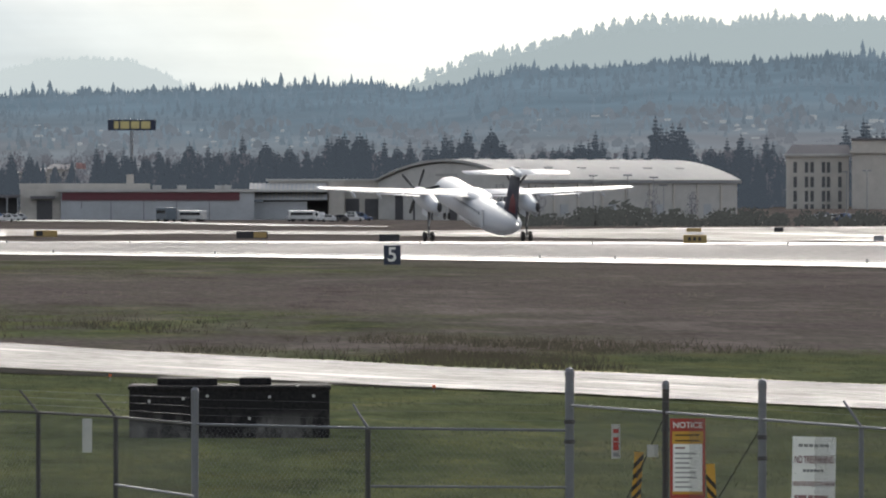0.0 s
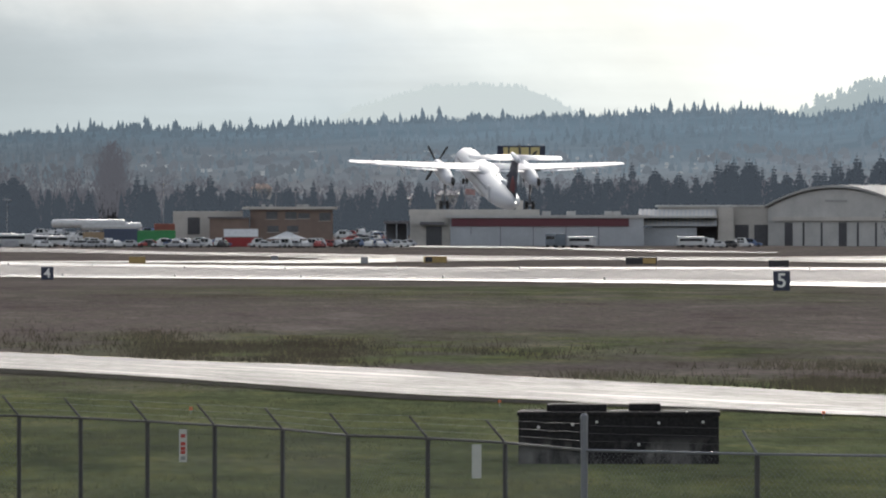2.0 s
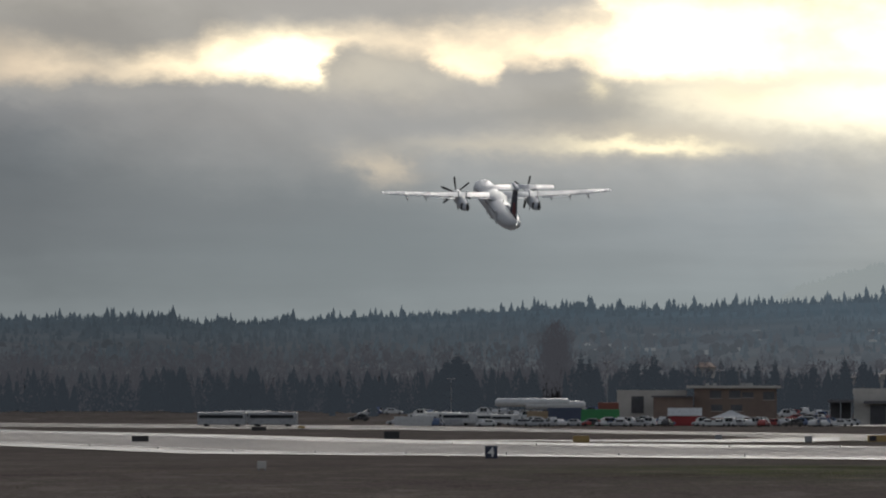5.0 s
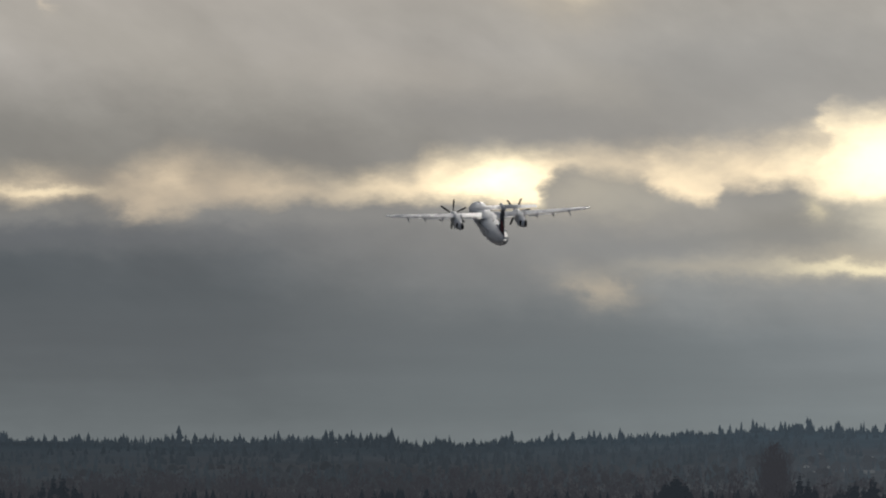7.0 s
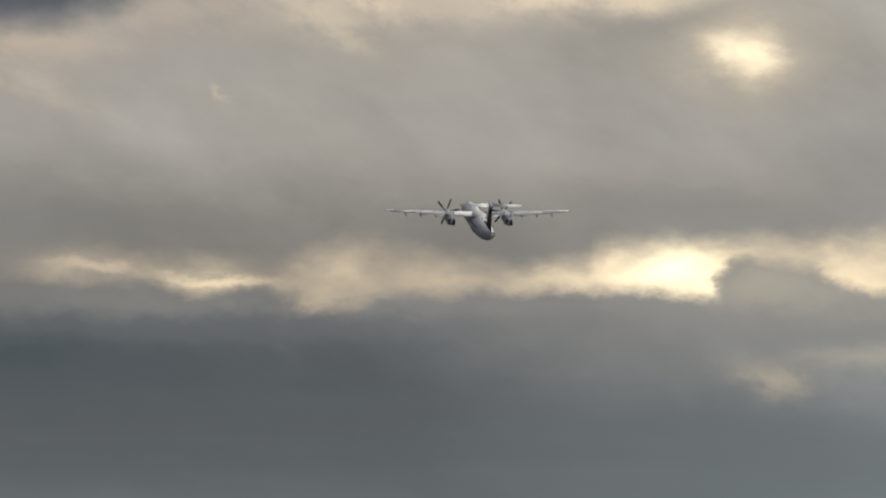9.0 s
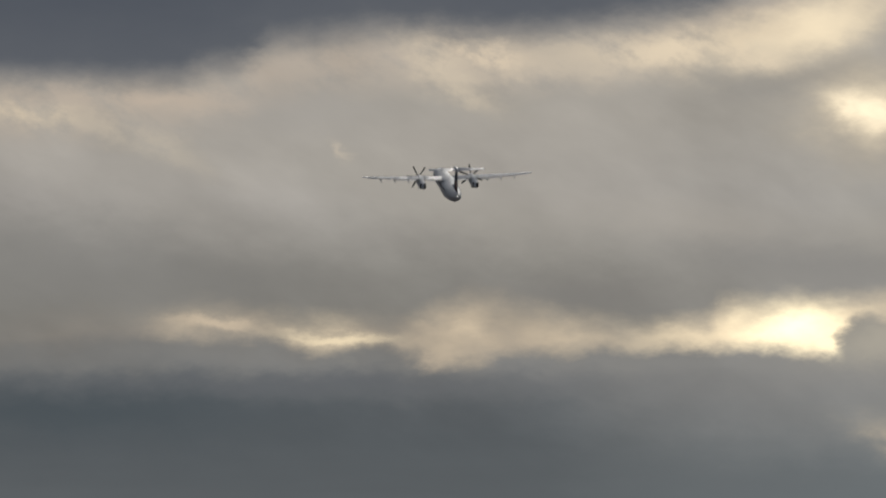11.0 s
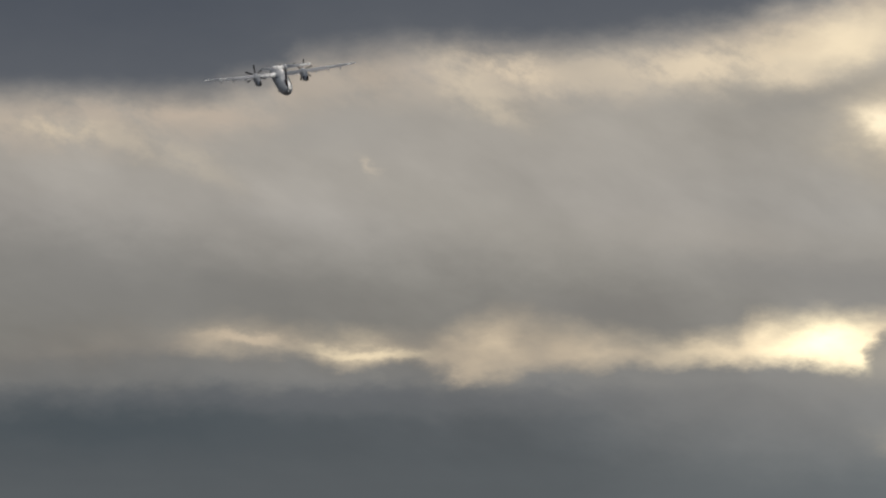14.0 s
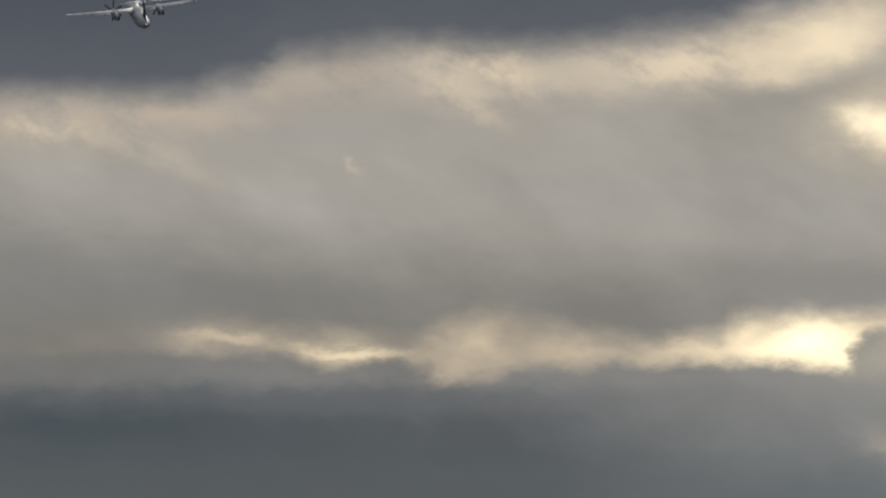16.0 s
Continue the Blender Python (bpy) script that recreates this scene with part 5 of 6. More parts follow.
def make_car(mat, tall, label):
    """A car along y: body, glasshouse, wheels."""
    c = thing("parked_car", Matrix(), label, "car", "cars parked beyond the runway")
    prof = [(-2.2, .35, .75), (-2.1, .3, .95), (-1.0, .3, 1.0), (.9, .3, .95), (2.0, .3, .8), (2.25, .38, .6)]
    part("body", loft(bmesh.new(), [[Vector((sx * w, y, z)) for sx, z in ((-1, a), (-1, b * .8 + .1), (-.85, b), (.85, b), (1, b * .8 + .1), (1, a))] for (y, a, b), w in zip(prof, (.8, .86, .9, .9, .86, .75))]), mat, c)
    hh = tall
    cab = part("cabin", loft(bmesh.new(), [[Vector((sx * w, y, z)) for sx, z in ((-1, .9), (-.82, hh * k), (.82, hh * k), (1, .9))] for y, k, w in ((-1.9, .72, .80), (-1.3, 1.0, .82), (.1, 1.0, .82), (1.0, .7, .8))]), mat, c)
    for sx in (-1, 1):
        for y0, y1 in ((-1.25, -.55), (-.48, .25)):
            part("side_window", bm_box(sx * .78 - .02, sx * .78 + .02, y0, y1, .95, hh - .12), M_GLASS, cab)
    part("windscreen", bm_box(-.6, .6, .55, .60, .95, hh - .25), M_GLASS, cab)
    part("roof", bm_box(-.68, .68, -1.35, .15, hh - .03, hh + .03, .03), mat, c)
    for x in (-.78, .78):
        for y in (-1.4, 1.4):
            wheel(c, x, y, .32, .11)
    return c


def make_bus(mat, length, height, label, name="shuttle_bus"):
    c = thing(name, Matrix(), label, "bus", "buses parked beyond the runway")
    part("body", bm_box(-1.15, 1.15, -length / 2, length / 2, .45, height, .18), mat, c)
    for x in (-1.16, 1.16):
        part("window_band", bm_box(x - .02, x + .02, -length / 2 + .5, length / 2 - .4, height * .58, height * .82), M_GLASS, c)
    part("windscreen", bm_box(-.95, .95, length / 2 - .02, length / 2 + .02, height * .5, height * .85), M_GLASS, c)
    for x in (-1.0, 1.0):
        for y in (-length * .32, length * .32):
            wheel(c, x, y, .45, .14)
    return c


def build_vehicles():
    rng = random.Random(8)
    mats = [plain(n, col, .3, vary=.08, coat=.5) for n, col in CAR_COLOURS]
    cars = [make_car(m, h, l) for m, h, l in ((mats[0], 1.45, "white saloon car parked beyond the runway"), (mats[1], 1.5, "silver saloon car parked beyond the runway"), (mats[2], 1.5, "black car parked beyond the runway"), (mats[3], 1.75, "dark blue utility car parked beyond the runway"), (mats[4], 1.45, "red car parked beyond the runway"), (mats[0], 1.9, "white utility van parked beyond the runway"))]
    buses = [make_bus(mats[0], 8, 2.7, "white shuttle bus with dark windows"), make_bus(mats[1], 10, 3.0, "silver coach with dark windows"), make_bus(mats[0], 5.5, 2.3, "white passenger van with dark windows", "passenger_van"), make_bus(plain("truck_blue_grey", (.13, .16, .19), .5, vary=.2), 5.0, 2.9, "blue-grey delivery truck with dark windows", "delivery_truck")]

    def put(proto, px, py, turn, d):
        p = spot(px, py, d)
        p.z = land(p.y)
        return copy_thing(proto, Matrix.Translation(p) @ Matrix.Rotation(radians(turn), 4, "Z"))
    for x0, x1, n in ((330, 420, 6), (480, 700, 60), (700, 815, 30), (870, 1140, 34), (1025, 1100, 26), (250, 330, 4), (1620, 1760, 9), (2540, 2640, 9)):
        for i in range(n):
            x = x0 + (x1 - x0) * (i + rng.uniform(.1, .9)) / n
            put(rng.choice(cars + cars[:2] + cars[5:]), x, 580, rng.choice((90, 90, 75, 100, 270, 20, -15)), rng.choice((2085, 2100, 2118, 2136, 2215, 2235, 2255, 2275, 2295)) if x < 800 or 1010 < x < 1110 else rng.choice((2085, 2100, 2115)))
    for x, k, turn, d in ((25, 1, 84, 2080), (115, 1, 80, 2080), (385, 2, 88, 2120), (445, 0, 50, 2120), (525, 2, 60, 2120), (1447, 2, 62, 2090), (1640, 2, 90, 2090)):
        put(buses[k], x, 580, turn, d)
    for i, o in enumerate(cars):
        p = spot(610 + 33 * i, 580, 2100)
        o.matrix_world = Matrix.Translation((p.x, p.y, land(p.y))) @ Matrix.Rotation(radians(85), 4, "Z")
    for i, o in enumerate(buses):
        p = spot((415, 70, 490, 1400)[i], 580, 2138 if i < 3 else 2090)
        o.matrix_world = Matrix.Translation((p.x, p.y, land(p.y))) @ Matrix.Rotation(radians(88 if i < 3 else 24), 4, "Z")
    # containers, tanks, tents
    for name, x0, x1, y0, mat, label, cat in (("shipping_container", 658, 728, 553, plain("green_container_paint", (.03, .22, .07), .5, vary=.25), "bright green freight container", "container"),
                                               ("shipping_container", 600, 662, 550, plain("navy_container_paint", (.05, .07, .12), .5, vary=.25), "dark blue freight container", "container"),
                                               ("tool_shed", 564, 602, 556, plain("tan_shed_paint", (.30, .22, .14), .7, vary=.2), "tan plywood shed with a low roof", "shed"),
                                               ("shipping_container", 815, 872, 564, plain("red_container_paint", (.30, .02, .025), .5, vary=.25), "red container under a white tarpaulin", "container"),
                                               ("site_trailer", 690, 727, 541, plain("rust_red_paint", (.22, .07, .05), .6, vary=.25), "dull red site trailer", "trailer"),
                                               ("storage_trailer", 330, 400, 566, mats[0], "low white storage trailer", "trailer"), ("storage_trailer", 420, 490, 570, mats[1], "long grey flat trailer", "trailer")):
        s = Site(name, (x0 + x1) / 2, 580, 2118 if name != "site_trailer" else 2160, label, cat)
        b = s.block("body", x0, x1, y0, 580, mat, 0, 2.5, bevel=.05)
        for i in range(10):
            x = x0 + (x1 - x0) * (i + .3) / 10
            s.block("rib", x, x + (x1 - x0) * .03, y0 + 2, 579, mat, -.08, .07, b)
        if "tarpaulin" in label:
            bm = loft(bmesh.new(), [[Vector((s.x(x), y, s.z(z))) for y, z in ((-.3, 565), (1.2, 552), (2.8, 565), (2.8, 563.5), (1.2, 550.5), (-.3, 563.5))] for x in (x0 - 2, x1 + 2)])
            part("tarpaulin", bm, mats[0], s.ob, "white peaked tarpaulin")
    for x0, x1, y in ((508, 640, 541), (560, 668, 546)):
        s = Site("tank_trailer", (x0 + x1) / 2, 580, 2150, "long white cylindrical tank on a trailer", "tank")
        r = 7.5 * s.k
        bm = loft(bmesh.new(), [[Vector((s.x(x), 1.5 + r * k * math.cos(a), s.z(y) + r * k * math.sin(a))) for a in (math.tau * i / 16 for i in range(16))] for x, k in ((x0, .5), (x0 + 4, 1), (x1 - 4, 1), (x1, .5))])
        part("tank", bm, mats[0], s.ob, smooth=True)
        for f in (.15, .5, .85):
            x = x0 + (x1 - x0) * f
            s.block("support", x, x + 4, y + 6, 580, M_STEEL, 1, 1)
    s = Site("canopy_tent", 925, 580, 2115, "white peaked canopy tent over parked equipment", "tent")
    bm = loft(bmesh.new(), [[Vector((s.x(925) + (s.x(962) - s.x(925)) * k * cx, 2 + 2.2 * k * cy, s.z(z))) for cx, cy in ((-1, -1), (1, -1), (1, 1), (-1, 1))] for k, z in ((1, 568), (.55, 563), (.06, 555))])
    part("canopy", bm, mats[0], s.ob)
    for cx in (893, 957):
        for cy in (0, 4):
            part("tent_pole", bm_tube((s.x(cx), cy, 0), (s.x(cx), cy, s.z(568)), .05, .05, 6), M_STEEL, s.ob)


# ---------------------------------------------------------------- airfield signs
def lettering(name, words, size, material, parent, m, label=""):
    cu = bpy.data.curves.new(name, "FONT")
    cu.body, cu.size, cu.align_x, cu.align_y, cu.extrude, cu.offset = words, size, "CENTER", "CENTER", .004, size * .012
    tmp = new(name, cu)
    data = bpy.data.meshes.new_from_object(tmp.evaluated_get(bpy.context.evaluated_depsgraph_get()))
    bpy.data.objects.remove(tmp)
    data.materials.clear()
    data.materials.append(material)
    ob = new(name, data)
    ob.parent = parent
    ob.matrix_basis = m
    if label:
        ob["label"] = label
    return ob


UPRIGHT = Matrix.Rotation(radians(90), 4, "X")
M_LETTER = plain("white_letter", (.75, .75, .73), .5, vary=.1)
M_BOARD = plain("sign_black", (.018, .018, .022), .5, vary=.2)
M_MAND = plain("sign_amber", (.36, .25, .09), .5, vary=.2)


def facing(p):
    return Matrix.Translation(p) @ Matrix.Rotation(-math.atan2(p.x, p.y), 4, "Z")


def build_airfield_signs():
    for words, px, base, d, w, h in (("5", 1800, 661, 770, 1.28, 1.5), ("4", 501, 641, 1060, 1.3, 1.32)):
        p = on_land(px, base)
        w, h = w * p.length / d, h * p.length / d
        t = thing("distance_sign", facing(p), "dark blue runway distance sign with a white numeral", "sign", "runway distance signs")
        g = land(p.y) - p.z
        board = part("board", bm_box(-w / 2, w / 2, 0, .28, .04, h, .03), M_SIGNBLUE, t)
        part("frame", bm_box(-w / 2 - .03, w / 2 + .03, .03, .25, h + .002, h + .05, .01), M_STEEL, t)
        for x in (-.45, .45):
            part("leg", bm_tube((x, .14, min(g, 0) - .1), (x, .14, .05), .05, .05, 8), M_STEEL, t)
        lettering("numeral", words, 1.36 if words == "5" else 1.25, M_LETTER, board, Matrix.Translation((0, -.012, h / 2 + .02)) @ UPRIGHT, "white numeral")
    # back of the far signs, dark
    for px, y0, y1, w, mat, mat2, label in ((1795, 606, 621, 36, M_BOARD, None, "dark back of a runway sign"), (325, 592, 607, 27, M_BOARD, None, "dark back of a runway sign"),
                                            (1187, 599, 612, 41, M_MAND, M_BOARD, "amber and black taxiway sign"), (1552, 601, 615, 55, M_BOARD, M_MAND, "black and amber taxiway sign"),
                                            (2336, 607, 624, 41, M_MAND, None, "amber taxiway sign with small dark marks"), (660, 600, 613, 29, M_MAND, None, "plain amber taxiway sign board"),
                                            (2334, 595, 603, 26, M_MAND, None, "amber taxiway sign seen beyond another"), (2484, 594, 603, 16, M_BOARD, None, "small dark marker box"), (2661, 608, 619, 18, M_STEEL, None, "small grey marker box"),
                                            (1062, 600, 613, 13, M_STEEL, None, "small grey marker box"), (903, 598, 607, 12, M_STEEL, None, "small pale marker box"), (95, 645, 661, 16, M_PALE, None, "small pale equipment box on the grass"),
                                            (90, 584, 592, 26, M_BOARD, None, "low dark airfield sign board"), (-120, 600, 612, 30, M_BOARD, None, "dark back of a runway sign"), (165, 582, 588, 12, M_MAND, None, "small amber airfield marker board")):
        p = on_land(px, y1)
        d = p.length
        k = d / UNIT
        t = thing("taxiway_sign", facing(p), label, "sign")
        W, H = w * k, (y1 - y0) * k
        b = part("board", bm_box(-W / 2, W / 2, 0, .35, .12, H, .04), mat, t)
        for x in (-W * .35, W * .35):
            part("leg", bm_tube((x, .17, -.1), (x, .17, .15), .05, .05, 6), M_STEEL, t)
        if mat2:
            x0, x1 = (-W * .42, -W * .12) if mat2 is M_BOARD else (W * .05, W * .47)
            part("panel", bm_box(x0, x1, -.03, -.004, H * .22, H * .9), mat2, b)
        elif w == 41:
            for i in range(3):
                part("mark", bm_box(-W * .3 + i * W * .22, -W * .18 + i * W * .22, -.03, -.004, H * .4, H * .75), M_BOARD, b)
    # runway edge lights and cones
    lamp = thing("edge_light", Matrix.Translation(runway_point(-20, 6)), "small runway edge light on a short stem", "light", "runway edge lights")
    part("stem", bm_tube((0, 0, 0), (0, 0, .25), .05, .04, 6), M_STEEL, lamp)
    part("lens", bm_tube((0, 0, .25), (0, 0, .42), .1, .06, 8), M_PALE, lamp)
    for i in range(14):
        for q in (6, 56):
            copy_thing(lamp, Matrix.Translation(runway_point(-160 + 60 * i, q)))
    cone_mat = plain("orange_marker", (.65, .13, .03), .6, vary=.2)
    for px, py in ((1301, 866), (1874, 886), (755, 880)):
        p = on_land(px, py)
        t = thing("marker_flag", Matrix.Translation(p), "tiny orange marker flag in the grass", "marker", "orange marker flags")
        part("stake", bm_tube((0, 0, 0), (0, 0, .2), .01, .01, 5), M_STEEL, t)
        part("flag", bm_box(-.04, .04, -.006, -.002, .12, .2), cone_mat, t)


# ---------------------------------------------------------------- concrete vault
def vault_material():
    k = Nodes("stained_dark_concrete")
    co = k.coord()
    a = k.noise(k.scaled(co, (1.2, 1, .5)), 1.6, 6, .65)
    b = k.noise(co, 14, 4)
    sp = k.add("ShaderNodeSeparateXYZ")
    k.put(sp.inputs[0], co)
    # lime runs show on the lower half
    low = k.math("MULTIPLY", k.math("SUBTRACT", .62, sp.outputs[2]), 2.4, clamp=True)
    run = k.math("MULTIPLY", k.ramp(k.noise(k.scaled(co, (.8, 1, .45)), 1.5, 6, .7), [(.46, 0.0), (.60, 1.0)]), low)
    dark = k.ramp(b, [(.3, (.010, .009, .011)), (.7, (.028, .026, .027))])
    col = k.mix(k.math("MULTIPLY", run, .85), dark, k.ramp(a, [(.3, (.10, .096, .092)), (.7, (.24, .23, .22))]))
    return k.surface(col, .85, 0, b, .01, spec=.2)


def build_vault():
    p = on_land(1512, 967)
    k = p.length / UNIT
    t = thing("concrete_vault", facing(p), "dark stained concrete utility vault with steel lids", "vault")
    W, H = 355 * k, 93 * k
    mat = vault_material()
    part("body", bm_box(-W / 2, W / 2, 0, 2.6, -.1, H, .04), mat, t)
    part("lid", bm_box(-W * .36, -W * .06, .3, 1.9, H, H + .15, .03), mat, t, "raised dark lid")
    part("lid", bm_box(.05 * W, .21 * W, .4, 1.5, H, H + .16, .04), mat, t, "raised dark lid")
    part("top_slab", bm_box(-W / 2 - .03, W / 2 + .03, -.03, 2.63, H - .10, H - .02, .02), mat, t)
    for x, z in ((-.23, .75), (-.11, .8), (.20, .78), (.34, .97), (.42, .80), (.10, .37), (-.4, .70)):
        part("bolt_patch", bm_box(x * W - .03, x * W + .03, -.02, .0, z * H - .03, z * H + .03, .008), M_PALE, t, "pale grouted bolt hole")


# ---------------------------------------------------------------- fence, gate and notices
M_GALV = plain("weathered_galvanised_pipe", (.17, .175, .20), .55, .35, vary=.25, scale=4)
M_GALV_DARK = plain("dull_dark_pipe", (.062, .060, .062), .7, .15, vary=.3, scale=4)
M_WIRE = plain("fence_wire", (.13, .13, .135), .5, .4, vary=.2, scale=5)
M_BOARDWHITE = plain("white_sign_face", (.82, .82, .82), .5, vary=.08, scale=3)
M_PLATE = plain("faded_plate_white", (.46, .46, .45), .6, vary=.15, scale=4)
M_SIGNRED = plain("red_sign_face", (.36, .035, .03), .5, vary=.12, scale=3)
M_INK = plain("dark_red_ink", (.16, .04, .05), .6, vary=.1)
M_INKRED = plain("faded_red_ink", (.30, .16, .17), .6, vary=.1)
M_INKGREY = plain("grey_ink", (.22, .22, .24), .6, vary=.1)
M_HAZARD_Y = plain("hazard_yellow", (.55, .30, .04), .6, vary=.15, scale=4)
M_HAZARD_B = plain("hazard_black", (.03, .022, .018), .7, vary=.2, scale=4)


def rail_spot(px, py, z):
    """The place at height z seen at a bearing and dip."""
    d = (EYE.z - z) * UNIT / (py - HORIZON)
    return spot(px, py, d)


def mesh_fabric(a, b, z0, z1, parent):
    """Chain link between two posts: crossing slanted wires."""
    bm = bmesh.new()
    d = (b - a)
    L = Vector((d.x, d.y, 0)).length
    d = Vector((d.x, d.y, 0)) / L
    h = z1 - z0
    n = int((L + h) / .10)
    for i in range(n):
        u = i * .10
        for sgn in (1, -1):
            u0, u1 = (u - h, u) if sgn == 1 else (u, u - h)
            za, zb = z0, z1
            pts = []
            for uu, zz in ((u0, za), (u1, zb)):
                pts.append([uu, zz])
            for q, r in ((0, 1), (1, 0)):
                for lim in (0.0, L):
                    if (lim == 0 and pts[q][0] < 0) or (lim == L and pts[q][0] > L):
                        f = (lim - pts[q][0]) / (pts[r][0] - pts[q][0])
                        pts[q] = [lim, pts[q][1] + f * (pts[r][1] - pts[q][1])]
            if abs(pts[0][1] - pts[1][1]) < .03 or pts[0][1] > z1 + .01 or pts[1][1] < z0 - .01:
                continue
            tube(bm, Vector((a.x, a.y, 0)) + d * pts[0][0] + Vector((0, 0, pts[0][1])), Vector((a.x, a.y, 0)) + d * pts[1][0] + Vector((0, 0, pts[1][1])), .0024, .0024, 3, False)
    return part("chain_link", bm, M_WIRE, parent, "thin galvanised chain-link mesh")


def arm(parent, p, to_left=.30, up=.36, mat=None):
    q = p + Vector((-to_left, .05, up))
    part("barb_arm", bm_tube(p, q, .022, .018, 6), mat or M_GALV, parent)
    return q


def build_fence():
    # the run that recedes to the left: rail 1.9 m high
    left = [rail_spot(x, y, 1.9) for x, y in ((1451, 942), (1311, 929), (1174, 921), (1033, 916), (917, 905), (797, 898), (678, 891), (560, 885), (451, 881), (354, 880), (262, 884), (165, 888), (60, 893), (-60, 900))]
    fence = thing("chain_link_fence", Matrix(), "galvanised chain-link fence topped with barbed wire arms", "fence")
    tips = []
    for i, p in enumerate(left):
        g = land(p.y)
        if i == 0:
            q = rail_spot(1451, 883, 2.2)
            part("post", bm_tube((p.x, p.y, g - .1), (p.x, p.y, EYE.z - p.length * 0 + p.y * (HORIZON - 885) / UNIT), .055, .055, 10), M_GALV, fence)
            part("post_cap", loft(bmesh.new(), [[Vector((p.x + r * math.cos(a), p.y + r * math.sin(a), EYE.z + p.y * (HORIZON - 885) / UNIT + z)) for a in (math.tau * i / 10 for i in range(10))] for r, z in ((.062, -.02), (.062, .03), (.03, .07))]), M_GALV, fence)
            tips.append(p + Vector((0, 0, .4)))
            continue
        part("post", bm_tube((p.x, p.y, g - .1), (p.x, p.y, 1.88), .04, .04, 8), M_GALV_DARK, fence)
        tips.append(arm(fence, Vector((p.x, p.y, 1.9)), mat=M_GALV_DARK))
    for a, b in zip(left, left[1:]):
        part("top_rail", bm_tube(a, b, .026, .026, 6), M_GALV_DARK, fence)
        mesh_fabric(a, b, land(a.y) + .05, 1.86, fence)
    for k in (.35, .68, 1.0):
        for (a, ta), (b, tb) in zip(zip(left, tips), list(zip(left, tips))[1:]):
            part("barbed_wire", bm_tube(a.lerp(ta, k), b.lerp(tb, k), .0022, .0022, 3), M_WIRE, fence)
    # the brace by the corner post
    part("brace_rail", bm_tube(rail_spot(1311, 1049, .95), rail_spot(1451, 1070, .95), .022, .022, 6), M_GALV, fence)

    # middle run between the corner post and the gate post
    mid = [left[0], rail_spot(1757, 949, 1.9), rail_spot(2108, 953, 1.9)]
    gate = thing("vehicle_gate", Matrix(), "galvanised chain-link gate panel with round pipe rails", "gate")
    p = mid[1]
    part("post", bm_tube((p.x, p.y, land(p.y) - .1), (p.x, p.y, 1.88), .042, .042, 8), M_GALV_DARK, gate)
    arm(gate, Vector((p.x, p.y, 1.9)), .22, .36)
    part("top_rail", bm_tube(mid[0], mid[1], .024, .024, 6), M_GALV, gate)
    part("top_rail", bm_tube(mid[1], mid[2], .024, .024, 6), M_GALV, gate)
    part("middle_rail", bm_tube(rail_spot(1762, 1052, 1.06), rail_spot(2108, 1054, 1.06), .022, .022, 6), M_GALV, gate)
    mesh_fabric(mid[0], mid[1], land(p.y) + .05, 1.86, gate)
    mesh_fabric(mid[1], mid[2], land(p.y) + .05, 1.86, gate)
    for a, b in ((mid[0], mid[1]), (mid[1], mid[2])):
        for k in (.14, .26, .38):
            part("barbed_wire", bm_tube(a + Vector((-.08, 0, k)), b + Vector((-.08, 0, k)), .0022, .0022, 3), M_WIRE, gate)

    # gate posts and the run that comes nearer to the right: rail 2.2 m high
    walk_gate = thing("pedestrian_gate", Matrix(), "chain-link gate bay hung between thick galvanised posts", "gate")
    r0, r1 = rail_spot(2118, 909, 2.2), rail_spot(2700, 952, 2.2)

    def along_rail(px):
        u = (px - 2118) / (2700 - 2118)
        q = spot(px, 909 + u * 43, 1)
        d = (EYE.z - 2.2) * UNIT / (909 + u * 43 - HORIZON)
        return spot(px, 909 + u * 43, d)
    for px, top, r, mat in ((2114, 846, .068, M_GALV), (2284, 868, .050, M_GALV_DARK), (2455, 866, .058, M_GALV)):
        p = along_rail(px)
        zt = EYE.z + p.length * (HORIZON - top) / UNIT
        part("gate_post", bm_tube((p.x, p.y, land(p.y) - .1), (p.x, p.y, zt - .04), r, r, 12), mat, walk_gate)
        part("post_cap", loft(bmesh.new(), [[Vector((p.x + rr * math.cos(a), p.y + rr * math.sin(a), zt + z)) for a in (math.tau * i / 12 for i in range(12))] for rr, z in ((r * 1.12, -.10), (r * 1.12, -.03), (r * .8, .02), (r * .2, .04))]), M_GALV, walk_gate)
        for k in (0.25, .55):
            part("hinge_band", bm_tube((p.x, p.y, 2.2 - k - .03), (p.x, p.y, 2.2 - k + .03), r * 1.25, r * 1.25, 12), M_GALV_DARK, walk_gate)
    rail = [along_rail(x) for x in (2118, 2284, 2455, 2630, 2900)]
    p = rail[3]
    part("line_post", bm_tube((p.x, p.y, land(p.y) - .1), (p.x, p.y, 2.2), .035, .035, 8), M_GALV, walk_gate)
    arm(walk_gate, Vector((p.x, p.y, 2.2)), .24, .36)
    for a, b in zip(rail, rail[1:]):
        part("top_rail", bm_tube(a, b, .024, .024, 6), M_GALV, walk_gate)
        mesh_fabric(a, b, land(a.y) + .05, 2.15, walk_gate)
        for k in (.16, .3, .44):
            part("barbed_wire", bm_tube(a + Vector((-.05, 0, k)), b + Vector((-.05, 0, k)), .0022, .0022, 3), M_WIRE, walk_gate)
    # slack cable stays
    part("stay_cable", bm_tube(along_rail(2280) + Vector((0, .02, -.1)), spot(2215, 1075, along_rail(2215).length), .01, .01, 5), M_GALV_DARK, walk_gate)
